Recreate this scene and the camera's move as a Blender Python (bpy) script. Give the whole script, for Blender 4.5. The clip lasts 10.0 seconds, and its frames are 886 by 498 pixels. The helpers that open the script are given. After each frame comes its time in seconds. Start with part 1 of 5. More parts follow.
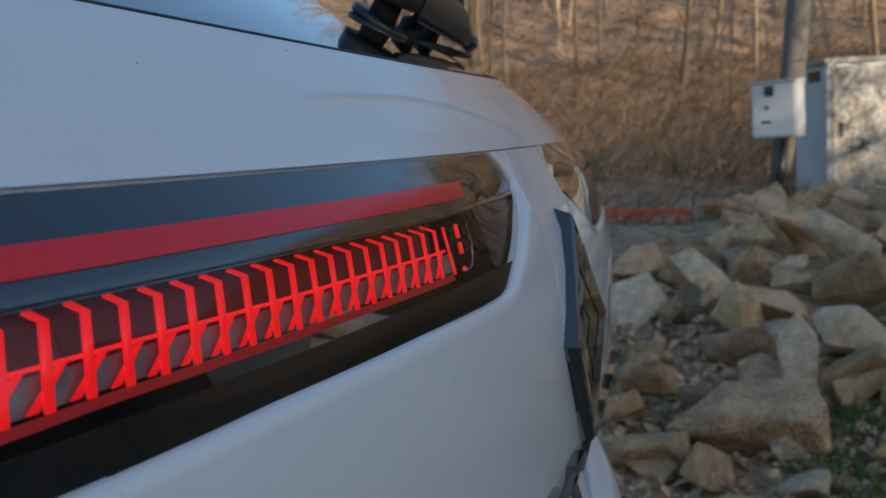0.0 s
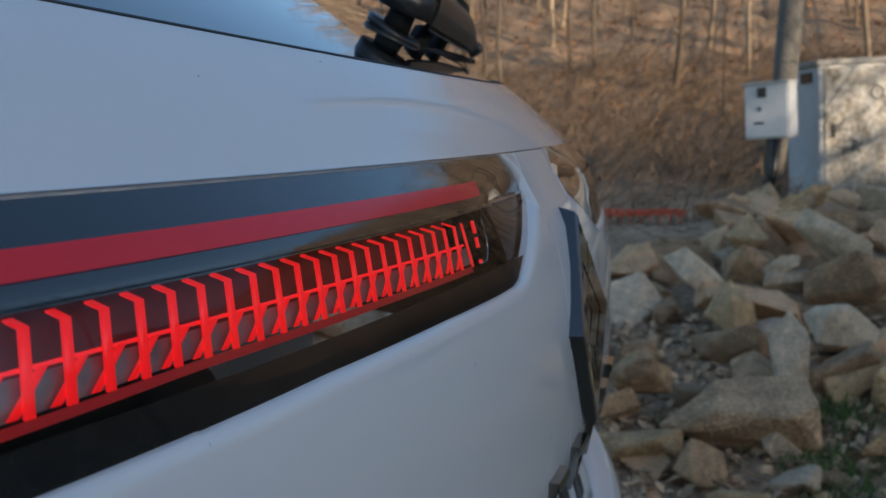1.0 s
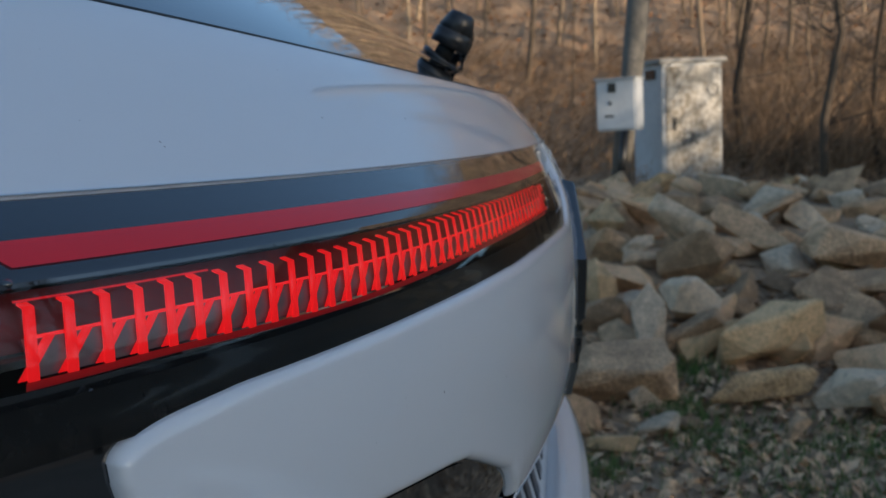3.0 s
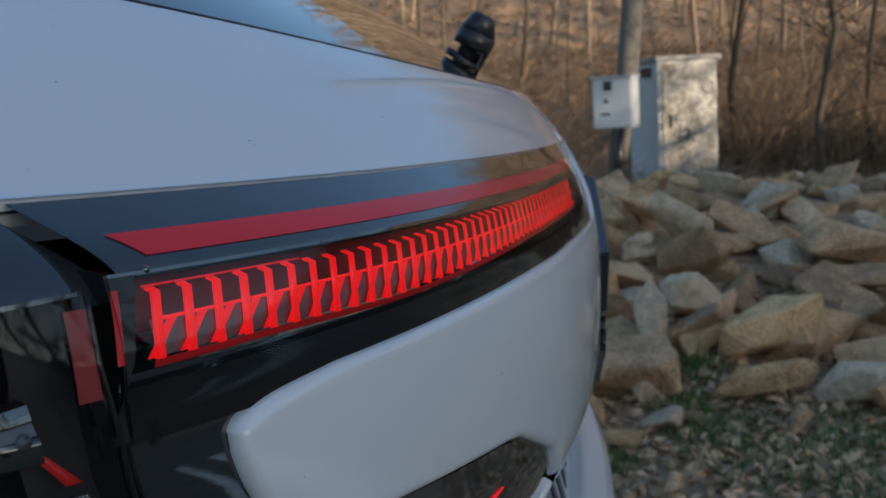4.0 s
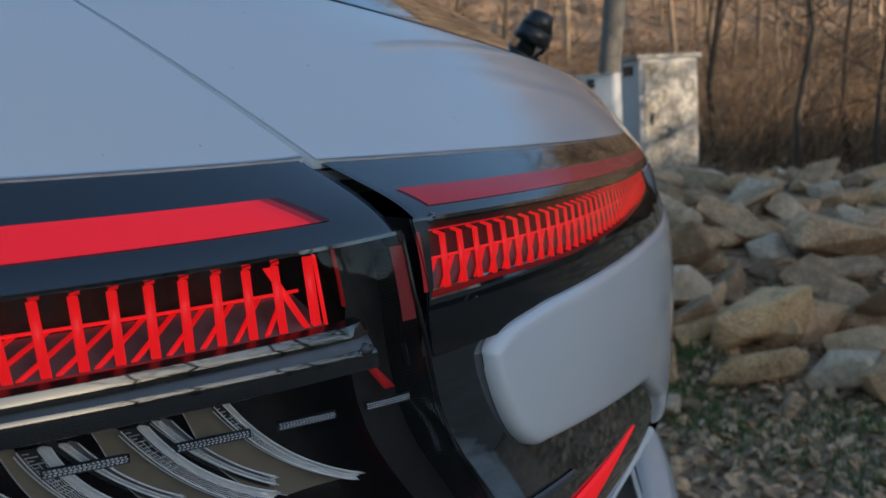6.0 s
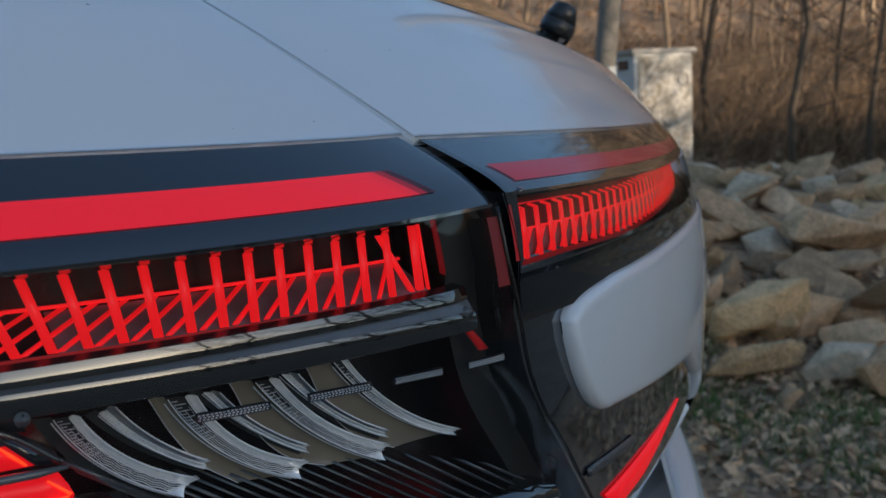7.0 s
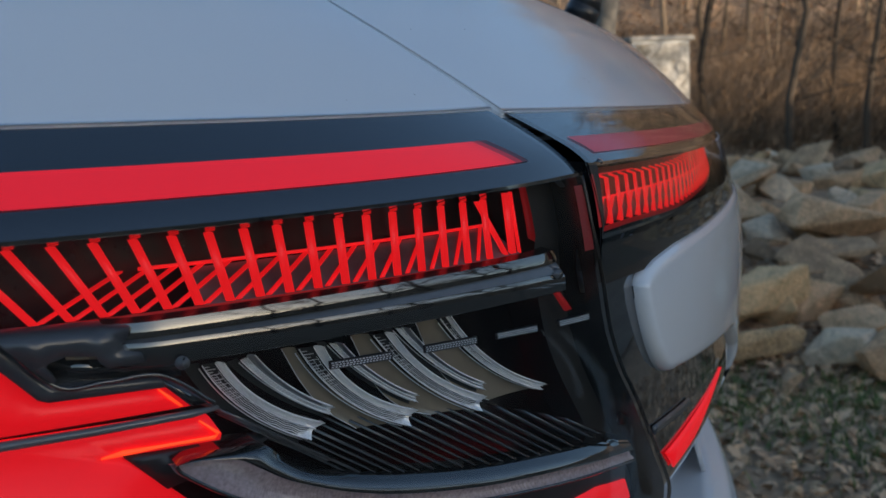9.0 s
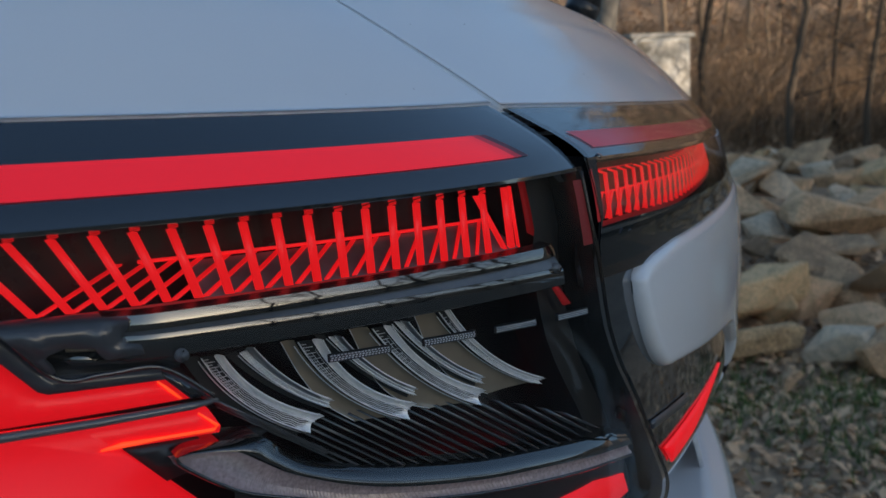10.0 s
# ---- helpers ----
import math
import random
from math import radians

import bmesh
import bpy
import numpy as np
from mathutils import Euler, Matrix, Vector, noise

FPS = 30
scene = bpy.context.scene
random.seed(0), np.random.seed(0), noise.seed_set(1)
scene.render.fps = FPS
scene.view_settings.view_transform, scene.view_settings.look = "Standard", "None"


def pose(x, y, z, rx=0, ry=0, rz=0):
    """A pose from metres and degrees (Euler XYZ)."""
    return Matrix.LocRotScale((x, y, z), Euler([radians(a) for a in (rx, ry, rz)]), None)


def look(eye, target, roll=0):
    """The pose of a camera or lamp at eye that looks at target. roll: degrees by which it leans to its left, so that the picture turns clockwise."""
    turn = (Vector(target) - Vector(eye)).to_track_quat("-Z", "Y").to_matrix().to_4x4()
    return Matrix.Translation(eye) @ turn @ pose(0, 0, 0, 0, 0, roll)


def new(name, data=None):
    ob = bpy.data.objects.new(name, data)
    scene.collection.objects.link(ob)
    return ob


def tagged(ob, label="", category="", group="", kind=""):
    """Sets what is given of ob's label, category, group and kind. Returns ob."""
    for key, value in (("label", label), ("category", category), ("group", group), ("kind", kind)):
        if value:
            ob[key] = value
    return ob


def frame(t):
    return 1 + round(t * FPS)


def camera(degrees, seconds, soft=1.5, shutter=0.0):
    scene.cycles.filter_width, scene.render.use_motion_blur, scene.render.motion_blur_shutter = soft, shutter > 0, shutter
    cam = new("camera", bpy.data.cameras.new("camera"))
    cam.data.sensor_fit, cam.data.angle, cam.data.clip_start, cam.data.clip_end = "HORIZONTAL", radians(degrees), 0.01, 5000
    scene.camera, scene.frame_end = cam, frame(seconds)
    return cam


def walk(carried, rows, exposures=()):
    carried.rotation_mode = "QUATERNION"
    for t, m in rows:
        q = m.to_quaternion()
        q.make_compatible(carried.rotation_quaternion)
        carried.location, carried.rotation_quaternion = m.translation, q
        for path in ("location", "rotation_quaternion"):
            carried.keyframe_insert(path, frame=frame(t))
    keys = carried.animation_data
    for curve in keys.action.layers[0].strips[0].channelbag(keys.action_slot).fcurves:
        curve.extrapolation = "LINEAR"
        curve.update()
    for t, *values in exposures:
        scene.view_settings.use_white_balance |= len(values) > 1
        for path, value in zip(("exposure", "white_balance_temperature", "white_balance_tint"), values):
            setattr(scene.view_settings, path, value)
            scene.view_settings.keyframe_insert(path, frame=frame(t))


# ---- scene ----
# World: z up, ground near z = 0. The car's tail runs along x (its left gap at x = 0, its middle plane at x = XC), y points to the car's front.
cam = camera(50.0, 10.0)
cam.data.dof.use_dof, cam.data.dof.focus_distance, cam.data.dof.aperture_fstop = True, 0.35, 24.0
ROWS = [  # seconds, eye, yaw, pitch, roll
    (0.0, 0.1296, -0.2369, 1.0132, -72.99, -7.44, -0.45),
    (0.5, 0.1081, -0.2381, 1.0133, -72.96, -7.38, -0.51),
    (1.0, 0.0909, -0.2367, 1.0154, -73.38, -7.43, -0.35),
    (1.5, 0.0596, -0.2354, 1.0186, -74.19, -7.41, -0.19),
    (2.0, 0.0042, -0.2313, 1.0235, -75.88, -7.43, 0.22),
    (2.5, -0.1192, -0.2167, 1.0326, -79.50, -7.53, 0.68),
    (2.7, -0.2020, -0.1715, 1.0259, -81.87, -8.06, 0.89),
    (3.8, -0.2640, -0.1262, 1.0243, -82.59, -8.07, -0.32),
    (4.0, -0.2714, -0.1192, 1.0245, -82.72, -8.08, -0.28),
    (4.5, -0.2914, -0.0982, 1.0231, -83.10, -8.12, -0.14),
    (5.0, -0.3101, -0.0787, 1.0208, -83.44, -8.08, -0.24),
    (6.5, -0.3666, -0.0122, 1.0140, -84.62, -8.32, -0.06),
    (7.0, -0.3782, 0.0028, 1.0115, -84.82, -8.57, 0.19),
    (7.5, -0.3871, 0.0150, 1.0105, -84.96, -8.79, 0.21),
    (8.0, -0.3937, 0.0257, 1.0089, -85.10, -8.96, 0.26),
    (8.5, -0.4021, 0.0341, 1.0068, -85.18, -9.13, 0.35),
    (9.0, -0.4058, 0.0383, 1.0063, -85.20, -9.30, 0.36),
    (9.5, -0.4078, 0.0393, 1.0058, -85.21, -9.41, 0.40),
    (10.0, -0.4068, 0.0378, 1.0053, -85.20, -9.47, 0.45),
]


def eye_pose(x, y, z, yaw, pitch, roll):
    """The camera's pose from its eye and heading; roll leans it to its left."""
    return pose(x, y, z, 90 + pitch, 0, yaw) @ pose(0, 0, 0, 0, 0, roll)


walk(cam, [(r[0], eye_pose(*r[1:])) for r in ROWS])

# ---- light ----
SUN_ELEVATION, SUN_AZIMUTH = 9.2, 215.0
world = bpy.data.worlds.new("sky")
scene.world = world
world.use_nodes = True
wt = world.node_tree
sky = wt.nodes.new("ShaderNodeTexSky")
sky.sky_type, sky.sun_disc = "NISHITA", False
sky.sun_elevation, sky.sun_rotation = radians(SUN_ELEVATION), radians(SUN_AZIMUTH)
sky.ozone_density, sky.dust_density = 2.4, 1.0
wt.nodes["Background"].inputs["Strength"].default_value = 0.15
wt.links.new(sky.outputs[0], wt.nodes["Background"].inputs["Color"])
sun = new("sun", bpy.data.lights.new("sun", "SUN"))
sun.data.energy, sun.data.angle, sun.data.color = 3.2, radians(0.5), (1.0, 0.80, 0.58)
a, e = radians(SUN_AZIMUTH), radians(SUN_ELEVATION)
sun.matrix_world = look((0, 0, 0), (-math.sin(a) * math.cos(e), -math.cos(a) * math.cos(e), -math.sin(e)))
scene.view_settings.exposure = 0.85


# ---- materials ----


def material(name, colour, rough=0.5, metal=0.0, coat=0.0, shine=1.5, scale=8.0, vary=0.0, bump=0.0, fine=60.0, spec=0.5, tint=None, island=0.0):
    """A Principled material with colour variation at two scales and a fine relief."""
    m = bpy.data.materials.new(name)
    m.use_nodes = True
    nt = m.node_tree
    b = nt.nodes["Principled BSDF"]
    b.inputs["Base Color"].default_value = (*colour, 1)
    b.inputs["Roughness"].default_value = rough
    b.inputs["Metallic"].default_value = metal
    b.inputs["Specular IOR Level"].default_value = spec
    b.inputs["Coat Weight"].default_value = coat
    b.inputs["Coat IOR"].default_value = shine
    b.inputs["Coat Roughness"].default_value = 0.03
    if vary or bump:
        co = nt.nodes.new("ShaderNodeTexCoord")
        n1, n2 = nt.nodes.new("ShaderNodeTexNoise"), nt.nodes.new("ShaderNodeTexNoise")
        n1.inputs["Scale"].default_value, n2.inputs["Scale"].default_value = scale, fine
        n1.inputs["Detail"].default_value = n2.inputs["Detail"].default_value = 5
        for n in (n1, n2):
            nt.links.new(co.outputs["Object"], n.inputs["Vector"])
        mix = nt.nodes.new("ShaderNodeMath")
        mix.operation = "ADD"
        nt.links.new(n1.outputs["Fac"], mix.inputs[0])
        nt.links.new(n2.outputs["Fac"], mix.inputs[1])
        if vary:
            ramp = nt.nodes.new("ShaderNodeValToRGB")
            ramp.color_ramp.elements[0].position, ramp.color_ramp.elements[1].position = 0.36, 0.66
            low = [max(0, c * (1 - vary)) for c in colour]
            high = tint or [min(1, c * (1 + vary)) for c in colour]
            ramp.color_ramp.elements[0].color, ramp.color_ramp.elements[1].color = (*low, 1), (*high, 1)
            half = nt.nodes.new("ShaderNodeMath")
            half.operation = "MULTIPLY"
            half.inputs[1].default_value = 0.5
            nt.links.new(mix.outputs[0], half.inputs[0])
            if island:
                geo = nt.nodes.new("ShaderNodeNewGeometry")
                info = nt.nodes.new("ShaderNodeObjectInfo")
                two = nt.nodes.new("ShaderNodeMath")
                two.operation = "ADD"
                nt.links.new(geo.outputs["Random Per Island"], two.inputs[0])
                nt.links.new(info.outputs["Random"], two.inputs[1])
                fr = nt.nodes.new("ShaderNodeMath")
                fr.operation = "FRACT"
                nt.links.new(two.outputs[0], fr.inputs[0])
                ma = nt.nodes.new("ShaderNodeMath")
                ma.operation = "MULTIPLY_ADD"
                ma.inputs[1].default_value, ma.inputs[2].default_value = island, -island / 2
                nt.links.new(fr.outputs[0], ma.inputs[0])
                ad = nt.nodes.new("ShaderNodeMath")
                ad.operation = "ADD"
                nt.links.new(half.outputs[0], ad.inputs[0])
                nt.links.new(ma.outputs[0], ad.inputs[1])
                half = ad
            nt.links.new(half.outputs[0], ramp.inputs["Fac"])
            nt.links.new(ramp.outputs["Color"], b.inputs["Base Color"])
        if bump:
            bp = nt.nodes.new("ShaderNodeBump")
            bp.inputs["Strength"].default_value = bump
            bp.inputs["Distance"].default_value = 0.02
            nt.links.new(mix.outputs[0], bp.inputs["Height"])
            nt.links.new(bp.outputs["Normal"], b.inputs["Normal"])
    return m


def glow(name, colour, strength):
    m = material(name, colour, 0.4)
    b = m.node_tree.nodes["Principled BSDF"]
    b.inputs["Emission Color"].default_value = (*colour, 1)
    b.inputs["Emission Strength"].default_value = strength
    return m


def clear(name, tint, gloss):
    """Thin clear plastic: mostly see-through, with a mirror-like sheen that grows from gloss at a flat angle."""
    m = bpy.data.materials.new(name)
    m.use_nodes = True
    nt = m.node_tree
    nt.nodes.remove(nt.nodes["Principled BSDF"])
    t, g, mix, fr, up, ma = (nt.nodes.new("ShaderNode" + n) for n in ("BsdfTransparent", "BsdfGlossy", "MixShader", "LayerWeight", "Math", "Math"))
    t.inputs["Color"].default_value = (*tint, 1)
    g.inputs["Roughness"].default_value = 0.02
    fr.inputs["Blend"].default_value = 0.5
    up.operation, ma.operation = "POWER", "MULTIPLY_ADD"
    up.inputs[1].default_value, ma.inputs[1].default_value, ma.inputs[2].default_value = 5.0, 1 - gloss, gloss
    nt.links.new(fr.outputs["Facing"], up.inputs[0])
    nt.links.new(up.outputs[0], ma.inputs[0])
    nt.links.new(ma.outputs[0], mix.inputs[0])
    nt.links.new(t.outputs[0], mix.inputs[1])
    nt.links.new(g.outputs[0], mix.inputs[2])
    nt.links.new(mix.outputs[0], nt.nodes["Material Output"].inputs["Surface"])
    return m


def specked(m, colour, speck):
    """Scattered specks of dirt on a paint."""
    nt = m.node_tree
    b = nt.nodes["Principled BSDF"]
    co, n, ramp = (nt.nodes.new("ShaderNode" + k) for k in ("TexCoord", "TexNoise", "ValToRGB"))
    n.inputs["Scale"].default_value, n.inputs["Detail"].default_value = 240, 2
    nt.links.new(co.outputs["Object"], n.inputs["Vector"])
    nt.links.new(n.outputs["Fac"], ramp.inputs["Fac"])
    ramp.color_ramp.elements[0].position, ramp.color_ramp.elements[1].position = 0.765, 0.80
    ramp.color_ramp.elements[0].color, ramp.color_ramp.elements[1].color = (*colour, 1), (*speck, 1)
    nt.links.new(ramp.outputs["Color"], b.inputs["Base Color"])
    return m


WHITE = specked(material("white_paint", (0.72, 0.735, 0.765), 0.45, coat=1.0, shine=1.65, scale=300, vary=0.02, fine=900, spec=0.2), (0.72, 0.735, 0.765), (0.22, 0.22, 0.23))
BLACK = material("gloss_black_plastic", (0.010, 0.010, 0.011), 0.06, coat=1.0, shine=1.85)
PIANO = material("mirror_black_plastic", (0.010, 0.010, 0.010), 0.04, coat=1.0, shine=2.0)
SATIN = material("satin_black_plastic", (0.02, 0.021, 0.023), 0.35, scale=200, vary=0.3, bump=0.02)
FRAME = material("blue_grey_lamp_frame", (0.055, 0.060, 0.070), 0.3, coat=0.5, scale=120, vary=0.12, fine=500)
GREY = material("grey_lamp_trim", (0.115, 0.12, 0.13), 0.22, coat=0.6, scale=200, vary=0.08)
RUBBER = material("black_rubber", (0.012, 0.012, 0.012), 0.7, scale=120, vary=0.3)
FIELD = material("dull_black_field", (0.010, 0.010, 0.010), 0.25, spec=0.35, scale=120, vary=0.3)
REDGLOW = glow("lit_red_rib", (0.90, 0.012, 0.016), 0.36)
REDFLOOR = glow("lit_red_floor_rib", (0.90, 0.010, 0.014), 0.32)
DEEPRED = material("deep_red_unlit", (0.14, 0.006, 0.008), 0.35, scale=300, vary=0.3)
RUT = material("pale_glossy_gravel", (0.62, 0.60, 0.53), 0.3, coat=1.0, shine=1.4, scale=6, vary=0.45, bump=0.12, fine=45)
REDBAR = glow("lit_red_bar", (0.72, 0.010, 0.020), 0.36)
REDBARSOFT = glow("soft_red_bar", (0.8, 0.012, 0.024), 0.22)
REDBARDIM = glow("dim_red_bar", (0.50, 0.010, 0.020), 0.10)
REDSOLID = glow("lit_red_block", (0.80, 0.006, 0.012), 0.36)
REDEDGE = glow("bright_orange_red_edge", (1.0, 0.07, 0.015), 0.55)
RAIL = glow("dim_red_rail", (0.50, 0.010, 0.014), 0.10)
REDFAINT = glow("faint_red_reflection", (0.22, 0.008, 0.010), 0.030)
REDDIM = glow("dim_red", (0.35, 0.008, 0.01), 0.11)
LENS = clear("clear_lens", (0.95, 0.95, 0.95), 0.032)
CHROME = material("chrome", (0.75, 0.76, 0.78), 0.12, metal=1.0, scale=60, vary=0.05)
DARKCHROME = material("dark_chrome", (0.075, 0.075, 0.078), 0.18, metal=1.0, scale=60, vary=0.1)
BADGE = material("smoked_chrome", (0.30, 0.28, 0.26), 0.15, metal=1.0, scale=60, vary=0.1)
GUIDE = material("clear_light_guide", (0.92, 0.93, 0.95), 0.12, coat=1.0, shine=2.2, scale=260, vary=0.1, fine=800)
SILVER = material("silvery_guide_band", (0.95, 0.95, 0.95), 0.22, metal=0.45, scale=150, vary=0.12, fine=700)
CRYSTAL = material("cut_clear_crystal", (0.95, 0.95, 0.95), 0.10, metal=0.35, scale=400, vary=0.15, fine=900)
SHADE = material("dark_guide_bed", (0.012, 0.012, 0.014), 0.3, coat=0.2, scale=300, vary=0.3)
MUTED = material("muted_grey_band", (0.22, 0.23, 0.25), 0.3, coat=0.3, scale=200, vary=0.12)
HATCH = glow("hatched_rib_head", (0.75, 0.010, 0.012), 0.30)
FIN = material("dark_fin_plastic", (0.060, 0.062, 0.068), 0.2, coat=1.0, scale=200, vary=0.2)
HOUSING = material("dark_lamp_housing", (0.012, 0.012, 0.013), 0.25, scale=200, vary=0.2)
TRACK = material("grey_brown_gravel", (0.20, 0.17, 0.13), 0.95, scale=1.5, vary=0.25, bump=0.1, fine=14)
SMOKE = material("smoky_reflector", (0.21, 0.175, 0.13), 0.25, coat=0.6, scale=40, vary=0.15)
FLOOR = material("grey_mirror_floor", (0.20, 0.205, 0.22), 0.32, metal=0.4, scale=90, vary=0.3)
MAUVE = material("unlit_smoky_indicator", (0.40, 0.31, 0.32), 0.22, coat=0.5, scale=500, vary=0.25, fine=900)
GLASS = material("dark_window_glass", (0.012, 0.013, 0.015), 0.03, coat=1.0, spec=0.8)
STONE = material("sandstone", (0.64, 0.40, 0.225), 0.9, scale=5, vary=0.42, bump=0.9, fine=40, island=0.3)
PALE = material("pale_limestone", (0.72, 0.54, 0.37), 0.85, scale=7, vary=0.35, bump=0.7, fine=45, island=0.1)
TAN = material("tan_sandstone", (0.66, 0.425, 0.22), 0.9, scale=5, vary=0.42, bump=0.8, fine=40, island=0.2)
EARTH = material("earth", (0.37, 0.245, 0.15), 0.95, scale=1.5, vary=0.45, bump=0.8, fine=30)
LITTER = material("fallen_leaves", (0.50, 0.32, 0.19), 0.9, scale=6, vary=0.4, island=0.7, fine=90)
GRASS = material("grass", (0.085, 0.15, 0.035), 0.8, scale=6, vary=0.3, island=0.3, fine=50)
BARK = material("bark", (0.17, 0.125, 0.085), 0.9, scale=2, vary=0.4, bump=0.5, fine=30, island=0.5)
DARKBARK = material("dark_bark", (0.055, 0.042, 0.031), 0.95, scale=2, vary=0.4, bump=0.5, fine=30, island=0.5)
SUNBARK = material("sun_paled_bark", (0.40, 0.30, 0.20), 0.9, scale=3, vary=0.35, bump=0.3, fine=20, island=0.4)
TWIG = material("brown_twigs", (0.25, 0.165, 0.10), 0.95, scale=1.0, vary=0.5, island=0.7, fine=8)
POLE = material("dark_weathered_concrete", (0.15, 0.14, 0.125), 0.9, scale=3, vary=0.3, bump=0.2, fine=40)
CONCRETE = material("concrete", (0.33, 0.32, 0.30), 0.9, scale=3, vary=0.25, bump=0.2, fine=40)
PALEMETAL = material("painted_metal", (0.50, 0.53, 0.56), 0.5, scale=3, vary=0.12, fine=50)
FLAKE = material("flaking_white_paint", (0.30, 0.25, 0.18), 0.8, scale=4, vary=0.4, bump=0.5, fine=22, tint=(0.62, 0.59, 0.54))
DARKBOX = material("dark_window", (0.03, 0.035, 0.04), 0.2, scale=20, vary=0.3)
SLOPE = material("rusty_leaf_cover", (0.40, 0.215, 0.11), 0.9, scale=1.2, vary=0.45, island=0.3, fine=9)
NETTING = material("orange_red_netting", (0.75, 0.10, 0.04), 0.7, scale=20, vary=0.3)

# ---- building helpers ----


def mesh(name, verts, faces, mat, parent=None, label="", smooth=True):
    me = bpy.data.meshes.new(name)
    me.from_pydata([tuple(v) for v in verts], [], faces)
    me.materials.append(mat)
    if smooth:
        me.polygons.foreach_set("use_smooth", [True] * len(me.polygons))
    me.update()
    ob = new(name, me)
    if parent:
        ob.parent = parent
    if label:
        ob["label"] = label
    return ob


def thing(name, label, category, group="", kind=""):
    return tagged(new(name), label, category, group, kind)


def grid(fn, us, vs):
    """Points and faces of a sheet fn(u, v)."""
    nv = len(vs)
    verts = [fn(a, b) for a in us for b in vs]
    faces = [(i * nv + j, (i + 1) * nv + j, (i + 1) * nv + j + 1, i * nv + j + 1) for i in range(len(us) - 1) for j in range(nv - 1)]
    return verts, faces


def steps(a, b, n):
    return [a + (b - a) * i / n for i in range(n + 1)]


def close_ends(a, b, n, lip):
    """Even steps with narrow ones at both ends."""
    return [a, a + lip * 0.5, a + lip] + steps(a + 2.5 * lip, b - 2.5 * lip, n) + [b - lip, b - lip * 0.5, b]


def tube(path, radius, sides=8, cap=True):
    """A round bar along a path of points; radius is a number or a list."""
    verts, faces = [], []
    path = [Vector(p) for p in path]
    for i, p in enumerate(path):
        d = (path[min(i + 1, len(path) - 1)] - path[max(i - 1, 0)]).normalized()
        side = d.cross(Vector((0, 0, 1)) if abs(d.z) < 0.9 else Vector((1, 0, 0))).normalized()
        up = side.cross(d)
        r = radius[i] if isinstance(radius, (list, tuple)) else radius
        for k in range(sides):
            w = 2 * math.pi * k / sides
            verts.append(p + side * (r * math.cos(w)) + up * (r * math.sin(w)))
        if i:
            for k in range(sides):
                k2 = (k + 1) % sides
                faces.append(((i - 1) * sides + k, (i - 1) * sides + k2, i * sides + k2, i * sides + k))
    if cap:
        faces.append(tuple(range(sides - 1, -1, -1)))
        faces.append(tuple(range((len(path) - 1) * sides, len(path) * sides)))
    return verts, faces


def merged(*shapes):
    verts, faces = [], []
    for v, f in shapes:
        n = len(verts)
        verts += list(v)
        faces += [tuple(i + n for i in q) for q in f]
    return verts, faces


def bevelled(name, size, mat, place, parent=None, label="", bevel=0.01, turn=0.0):
    bm = bmesh.new()
    bmesh.ops.create_cube(bm, size=1.0, matrix=Matrix.Diagonal((*size, 1)))
    bmesh.ops.bevel(bm, geom=bm.edges[:], offset=bevel, segments=2, affect="EDGES")
    bmesh.ops.transform(bm, matrix=Matrix.Translation(place) @ Matrix.Rotation(turn, 4, "Z"), verts=bm.verts[:])
    me = bpy.data.meshes.new(name)
    bm.to_mesh(me)
    bm.free()
    me.materials.append(mat)
    ob = new(name, me)
    if parent:
        ob.parent = parent
    if label:
        ob["label"] = label
    return ob


def shell(fn, us, vs, depth=0.005, lip=0.0008, out=1):
    """A sheet fn(u, v) with rounded rims that turn back by depth."""
    verts, faces = grid(fn, us, vs)
    nu, nv = len(us), len(vs)
    rim = [(i, 0) for i in range(nu)] + [(nu - 1, j) for j in range(1, nv)] + [(i, nv - 1) for i in range(nu - 2, -1, -1)] + [(0, j) for j in range(nv - 2, 0, -1)]
    at = lambda i, j: Vector(verts[min(max(i, 0), nu - 1) * nv + min(max(j, 0), nv - 1)])
    first, second = [], []
    for i, j in rim:
        p = at(i, j)
        du, dv = at(i + 1, j) - at(i - 1, j), at(i, j + 1) - at(i, j - 1)
        n = du.cross(dv).normalized() * out
        away = (p - at(1 if i == 0 else (nu - 2 if i == nu - 1 else i), 1 if j == 0 else (nv - 2 if j == nv - 1 else j))).normalized()
        first.append(p + away * lip - n * lip * 0.9)
        second.append(p + away * lip * 1.2 - n * depth)
    base, k = len(verts), len(rim)
    verts = list(verts) + first + second
    for a in range(k):
        b = (a + 1) % k
        ia, ib = rim[a][0] * nv + rim[a][1], rim[b][0] * nv + rim[b][1]
        faces.append((ia, ib, base + b, base + a))
        faces.append((base + a, base + b, base + k + b, base + k + a))
    return verts, faces


def bar(a, b, across, width, deep, thick):
    """A straight flat bar from a to b, width along across, thick along deep."""
    a, b = Vector(a), Vector(b)
    w, t = Vector(across).normalized() * width / 2, Vector(deep).normalized() * thick
    verts = [a - w, a + w, a + w + t, a - w + t, b - w, b + w, b + w + t, b - w + t]
    faces = [(0, 1, 2, 3), (7, 6, 5, 4), (0, 4, 5, 1), (1, 5, 6, 2), (2, 6, 7, 3), (3, 7, 4, 0)]
    return verts, faces


